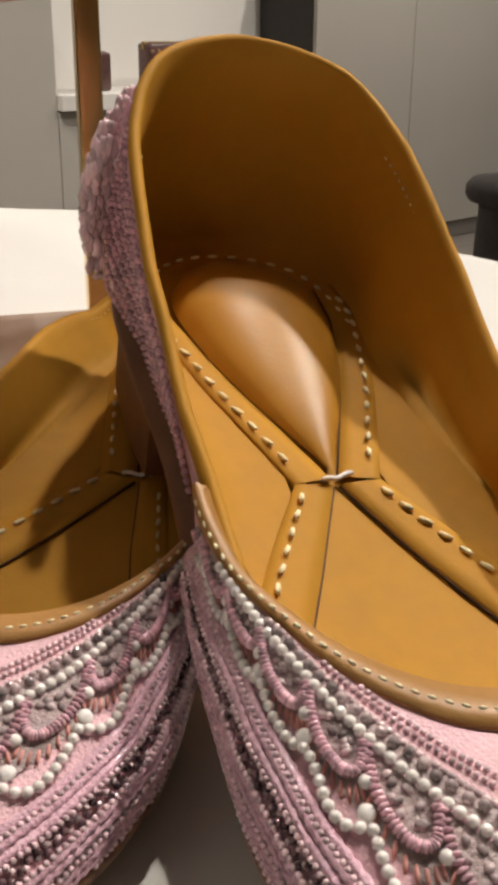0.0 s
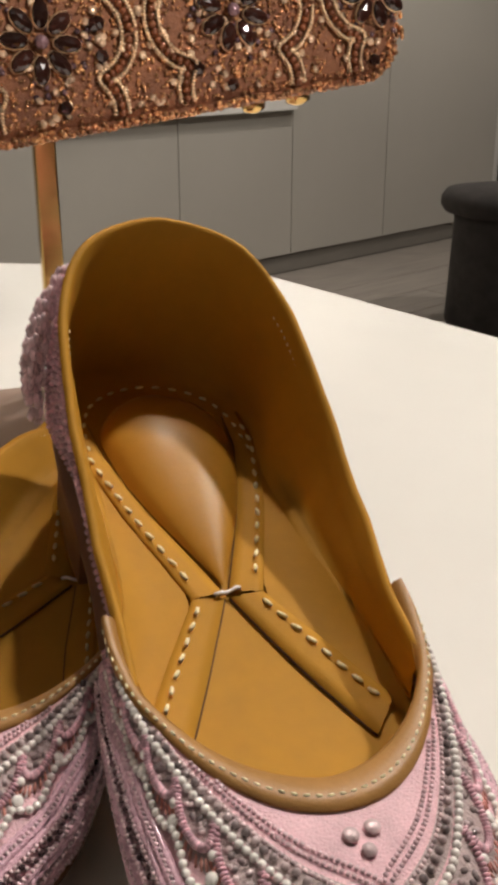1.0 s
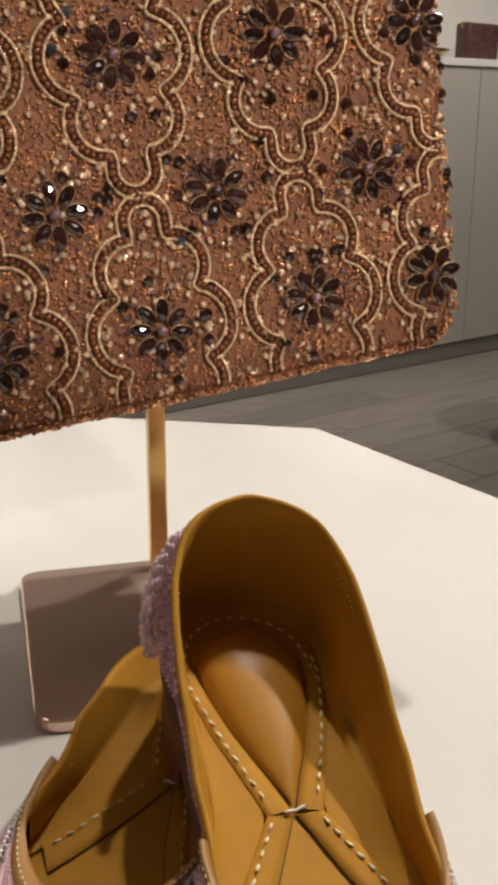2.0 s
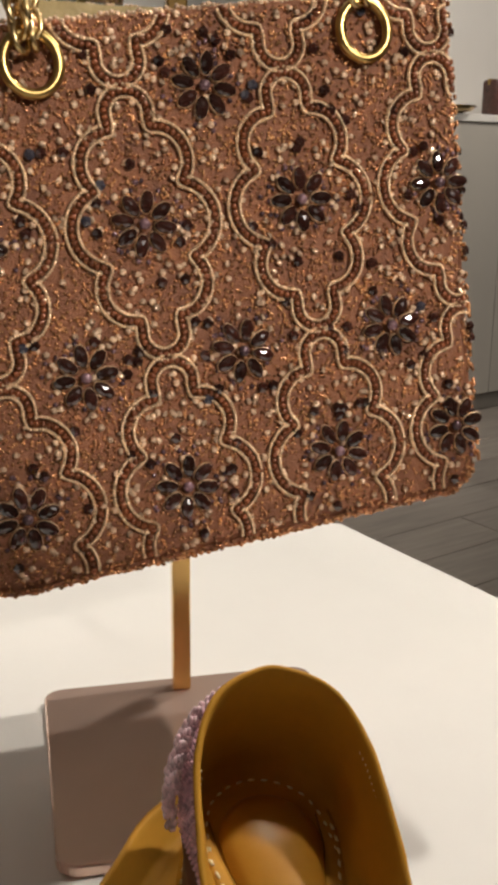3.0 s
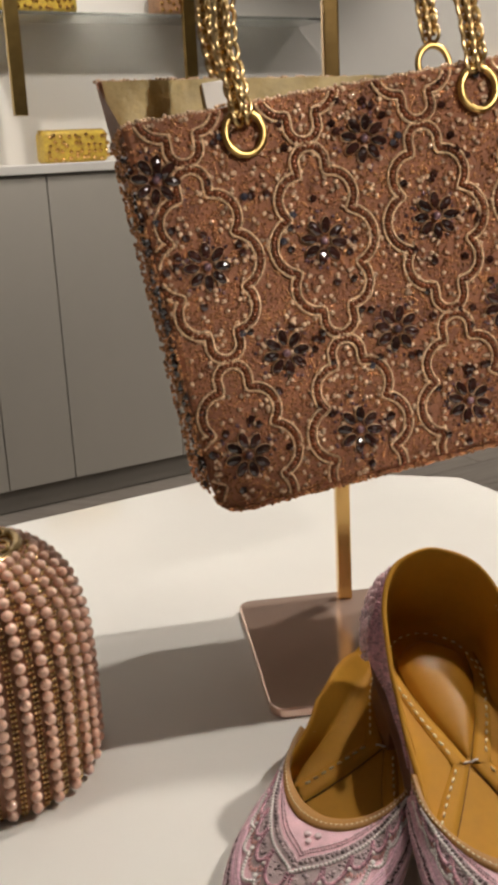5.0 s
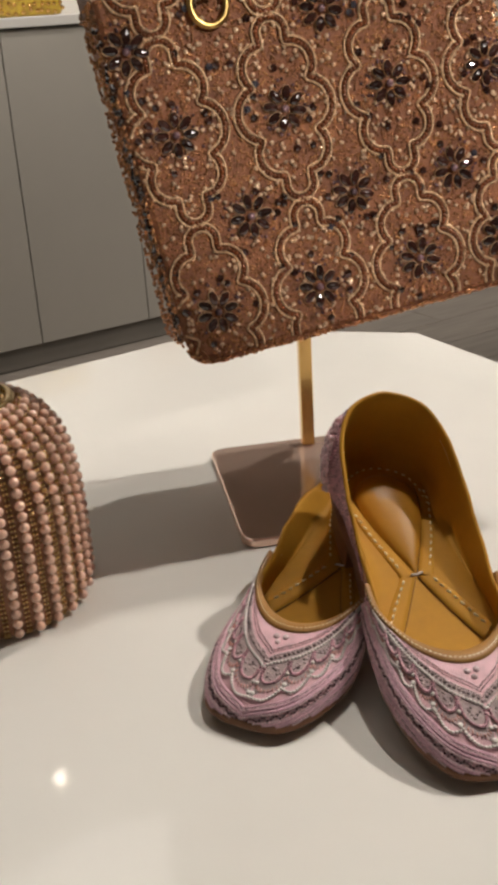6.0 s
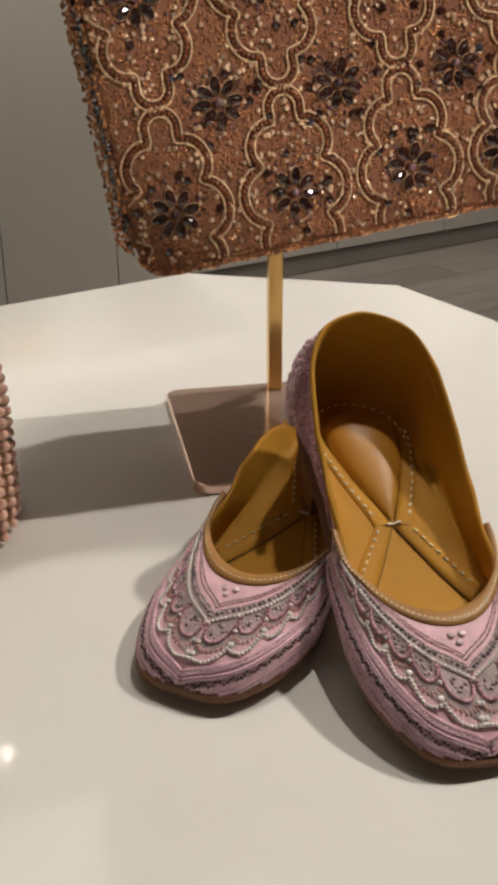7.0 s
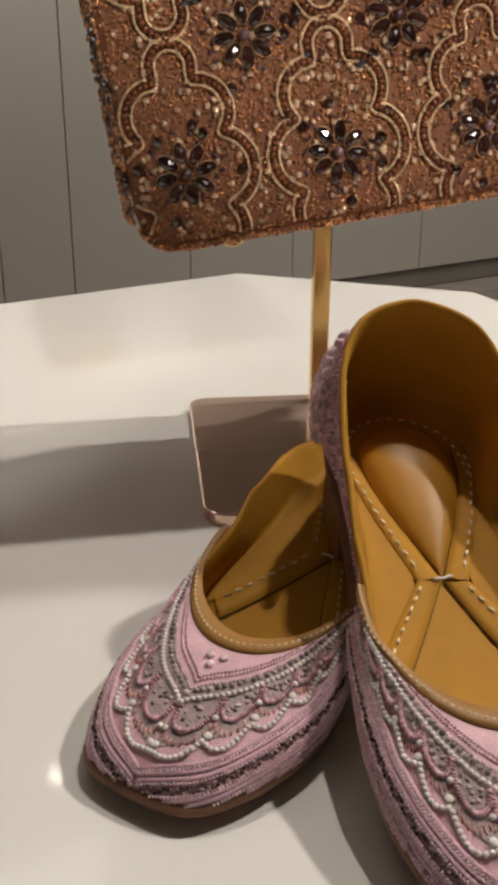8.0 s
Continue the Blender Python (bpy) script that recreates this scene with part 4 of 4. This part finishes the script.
        piece("centre", *many([((cu, cv, 0.003), (1, 0, 0), (0, 0, 1), 0.0026, 0.0026, 0.002)], ICO2), M_SMOKE, fl, "smoky centre bead")
    # single stones
    reds, blues = [], []
    for cu, cv in spots:
        for k in range(9):
            th = rng.uniform(0, 6.28)
            d = rng.uniform(0.017, 0.031)
            u, v = cu + d * math.cos(th), cv + d * math.sin(th)
            if inside_front(u, v, 0.004):
                (reds if rng.random() < 0.88 else blues).append(((u, v, 0.0014), (math.cos(th), math.sin(th), 0), (0, 0, 1), 0.0028, 0.0028, 0.0016))
    for it in reds:
        piece("garnet", *many([it]), M_STONE, ob, smooth=False)
    for it in blues:
        piece("blue_stone", *many([it]), M_STONEBLUE, ob, smooth=False)
    # seed beads and sequins all over
    seeds, sequins, bright = [], [], []
    while len(seeds) < 13000:
        u, v = rng.uniform(-0.035, 0.237), rng.uniform(V0, V1)
        if inside_front(u, v, 0.001):
            th = rng.uniform(0, 6.28)
            seeds.append(((u, v, 0.0004), (math.cos(th), math.sin(th), 0), (rng.uniform(-.3, .3), rng.uniform(-.3, .3), 1), 0.0010, 0.0007, 0.0006))
    while len(sequins) < 1100:
        u, v = rng.uniform(-0.035, 0.237), rng.uniform(V0, V1)
        if inside_front(u, v, 0.002):
            th = rng.uniform(0, 6.28)
            tilt = (rng.uniform(-.7, .7), rng.uniform(-.7, .7), 1)
            sequins.append(((u, v, 0.0012), (math.cos(th), math.sin(th), 0), tilt, 0.0019, 0.0019, 0.0004))
    tagged(piece("seed_bead_cover", *many(seeds), M_COPPER, ob, "dense copper seed beads"), kind="stuff")
    tagged(piece("sequin_cover", *many(sequins), M_ROSE, ob, "tilted rose gold sequins"), kind="stuff")
    # beads along the gusset edges
    for side in (0, 1):
        items = []
        for k in range(900):
            v = rng.uniform(V0 + 0.012, V1)
            u = edge_u(v)[side] + (0.0006 if side else -0.0006)
            items.append(((u, v, -rng.random() ** 1.3 * (DEEP - 0.01)), (0, 1, 0), (1 if side else -1, 0, 0), 0.0016, 0.0012, 0.0011))
        tagged(piece("gusset_bead_cover", *many(items), M_COPPER, ob, "copper beads over the side gusset"), kind="stuff")
        items = []
        for k in range(60):
            v = rng.uniform(V0 + 0.012, V1 - 0.01)
            u = edge_u(v)[side] + (0.001 if side else -0.001)
            items.append(((u, v, -rng.random() * 0.02), (0, 1, 0), (1 if side else -1, 0, 0), 0.0026, 0.0024, 0.0022))
        for it in items:
            piece("gusset_stone", *many([it]), M_STONE, ob, smooth=False)
    # rim beads along the top edges
    items = [((u, V1 + 0.0005 + rng.uniform(-.001, .001), -0.001), (1, 0, 0), (0, 1, 0), 0.0016, 0.0013, 0.0013) for u in np.arange(edge_u(V1)[0], edge_u(V1)[1], 0.0024)]
    items += [((u, V1 + 0.0435 - 0.040 * (u + 0.03) / 0.26 + rng.uniform(-.001, .001), -DEEP + 0.001), (1, 0, 0), (0, 1, 0), 0.0016, 0.0013, 0.0013) for u in np.arange(edge_u(V1)[0], edge_u(V1)[1], 0.0024)]
    tagged(piece("rim_bead_cover", *many(items), M_ROSE, ob, "row of beads along the open rim"), kind="stuff")
    # rings and chain handles
    link = bpy.data.meshes.new("link_mesh")
    lv, lf = tube([(0.0042 * math.cos(a), 0.0062 * math.sin(a), 0) for a in np.linspace(0, 2 * math.pi, 17)[:-1]], 0.0014, 6, True)
    link.from_pydata([tuple(q) for q in lv], [], lf)
    link.materials.append(M_CHAIN)
    link.shade_smooth()
    for w, wb in ((0.004, 0), (-DEEP - 0.004, 1)):
        us = (0.0375, 0.1880) if wb == 0 else (0.0500, 0.2030)
        vr = 0.1880 if wb == 0 else 0.222
        hd = piece("handle_ring", *tube([(us[0] + 0.0115 * math.cos(a), vr + 0.0125 * math.sin(a), w) for a in np.linspace(0, 2 * math.pi, 33)[:-1]], 0.0024, 8, True), M_BRASS, ob, "round gold ring with a chain handle")
        piece("handle_ring", *tube([(us[1] + 0.0115 * math.cos(a), vr + 0.0125 * math.sin(a), w) for a in np.linspace(0, 2 * math.pi, 33)[:-1]], 0.0024, 8, True), M_BRASS, hd, "round gold ring")
        # chain: up from one ring, over the hook, down to the other
        mid = (us[0] + us[1]) / 2
        path = [(us[0], vr + 0.010, w + 0.002), (us[0] - 0.001, vr + 0.05, w), (us[0] + 0.012, vr + 0.12, w - 0.012), (mid - 0.012, vr + 0.185, -0.045), (mid, vr + 0.195, -0.048),
                (mid + 0.012, vr + 0.185, -0.045), (us[1] - 0.012, vr + 0.12, w - 0.012), (us[1] + 0.001, vr + 0.05, w), (us[1], vr + 0.010, w + 0.002)]
        q = resample(path, 0.0052)
        for i in range(len(q) - 1):
            d = Vector(q[i + 1] - q[i]).normalized()
            for extra in ((0.0, -0.0026), (0.55, 0.0026)):
                m = d.to_track_quat("Y", "Z").to_matrix().to_4x4()
                shared("link", link, Matrix.Translation(Vector(q[i])) @ m @ Matrix.Translation((extra[1], 0, 0)) @ Matrix.Rotation(radians(45 + 90 * (i % 2)) + extra[0], 4, "Y"), hd)
    return ob


evening_bag()


# ---- the pearl clutch ----
def pearl_clutch(m):
    ob = thing("pearl_clutch", m, "domed rose gold clutch covered with rows of champagne pearls", "handbag")
    ax, ay = 0.062, 0.070
    prof = [(0.93, 0.0), (0.99, 0.004), (1.0, 0.012), (1.0, 0.06), (0.99, 0.080), (0.95, 0.100), (0.87, 0.118), (0.72, 0.133), (0.52, 0.144), (0.30, 0.149), (0.02, 0.150)]
    seg = 56
    sup = lambda t: (math.copysign(abs(math.cos(t)) ** 0.9, math.cos(t)), math.copysign(abs(math.sin(t)) ** 0.9, math.sin(t)))
    verts = [(ax * s * sup(2 * math.pi * k / seg)[0], ay * s * sup(2 * math.pi * k / seg)[1], z) for s, z in prof for k in range(seg)]
    piece("body", verts, grid_faces(len(prof), seg, True) + [tuple(range(seg))[::-1], tuple((len(prof) - 1) * seg + k for k in range(seg))], M_CLUTCHBODY, ob, "woven rose gold body")
    ball = bpy.data.meshes.new("clutch_pearl_mesh")
    ball.from_pydata(ICO2[0].tolist(), [], ICO2[1].tolist())
    ball.materials.append(M_CLUTCHPEARL)
    ball.shade_smooth()
    rows = 56
    zs = [q[1] for q in prof]
    ss = [q[0] for q in prof]
    curve = resample(list(zip(ss, [z / 0.066 for z in zs])), 0.001)
    far, small = [], []
    for k in range(rows):
        t = 2 * math.pi * (k + 0.5) / rows
        cx, cy = sup(t)
        line = np.array([(ax * s * cx, ay * s * cy, z * 0.066) for s, z in curve])
        big = k % 2 == 0
        q = resample(line, 0.0076 if big else 0.0036)
        if big:
            st = None
            for p in q[1:]:
                rr = math.hypot(p[0] / ax, p[1] / ay)
                if rr < 0.46:
                    continue
                r = 0.0035
                n = Vector((p[0] / ax, p[1] / ay, 0.4 if p[2] > 0.1 else 0)).normalized()
                if math.cos(t + 0.35) > -0.15 and st is None:
                    st = piece("pearl_row", *tube([tuple(a) for a in q[1:]], 0.0008, 4), M_CHAIN, ob, "upright row of champagne pearls")
                if st is not None:
                    shared("pearl", ball, Matrix.Translation(Vector(p) + n * 0.0022) @ Matrix.Diagonal((r, r, r, 1)), st)
                else:
                    far.append((Vector(p) + n * 0.0022, (0, 0, 1), tuple(n), r, r, r))
        else:
            for p in q[1:]:
                if math.hypot(p[0] / ax, p[1] / ay) < 0.45:
                    continue
                n = Vector((p[0] / ax, p[1] / ay, 0.3)).normalized()
                for s in (-0.0011, 0.0011):
                    tn = Vector((-n.y, n.x, 0)) * s
                    small.append((Vector(p) + n * 0.0010 + tn, (0, 0, 1), tuple(n), 0.0015, 0.0011, 0.0012))
    if far:
        tagged(piece("back_pearls", *many(far), M_CLUTCHPEARL, ob, "rows of champagne pearls on the far side"), kind="stuff")
    tagged(piece("gold_bead_cover", *many(small), M_CHAIN, ob, "fine gold bead rows between the pearls"), kind="stuff")
    rimr = [(ax * 0.44 * sup(t)[0], ay * 0.44 * sup(t)[1], 0.1475) for t in np.linspace(0, 2 * math.pi, 49)[:-1]]
    piece("frame", *tube(rimr, 0.0035, 8, True), M_CHAIN, ob, "gold clasp frame")
    items = []
    rng = random.Random(4)
    for k in range(70):
        t, e = rng.uniform(0, 6.28), rng.uniform(-0.2, 1.5)
        r = 0.011
        items.append(((r * math.cos(t) * math.cos(e), r * math.sin(t) * math.cos(e), 0.162 + r * math.sin(e)), (0, 0, 1), (math.cos(t) * math.cos(e), math.sin(t) * math.cos(e), math.sin(e)), 0.0026, 0.0026, 0.0026))
    for k in range(5):
        a = 0.9 + k * 1.25
        loop = [(0.017 * math.cos(a) + 0.009 * math.cos(t) * math.cos(a) - 0.005 * math.sin(t) * math.sin(a), 0.017 * math.sin(a) + 0.009 * math.cos(t) * math.sin(a) + 0.005 * math.sin(t) * math.cos(a), 0.1515 + 0.002 * math.sin(t * 2)) for t in np.linspace(0, 2 * math.pi, 19)[:-1]]
        piece("cord_loop", *tube(loop, 0.0013, 6, True), M_CHAIN, ob, "loop of twisted gold cord")
    knob = piece("clasp_knob", *[list(x) for x in lathe([(0.009, 0.149), (0.006, 0.155), (0.0105, 0.159), (0.0115, 0.164), (0.009, 0.170), (0.001, 0.173)], 20)], M_CHAIN, ob, "round beaded clasp knob")
    piece("knob_beads", *many(items), M_CLUTCHPEARL, knob, "small pearls covering the knob")
    return ob


pearl_clutch(pose(-0.102, 0.452, TABLE, 0, 0, 20) @ Matrix.Diagonal((1, 1, 0.94, 1)))

# ---- floor planks, last ----
fl = bpy.data.objects["floor"]
rot = Matrix.Rotation(math.atan2(0.724, 0.69), 4, "Z")
pm = bpy.data.meshes.new("plank_mesh")
bm = box(0, 0, -0.004, 1.196, 0.196, 0.0, 0.001, 1)
bm.to_mesh(pm)
bm.free()
pm.materials.append(M_FLOOR)
for i in range(-4, 5):
    for j in range(-13, 14):
        shared("plank", pm, Matrix.Translation((0.4, 3.2, 0)) @ rot @ Matrix.Translation((i * 1.2 + (j % 3) * 0.4, -1.9 + j * 0.2, 0)), fl)
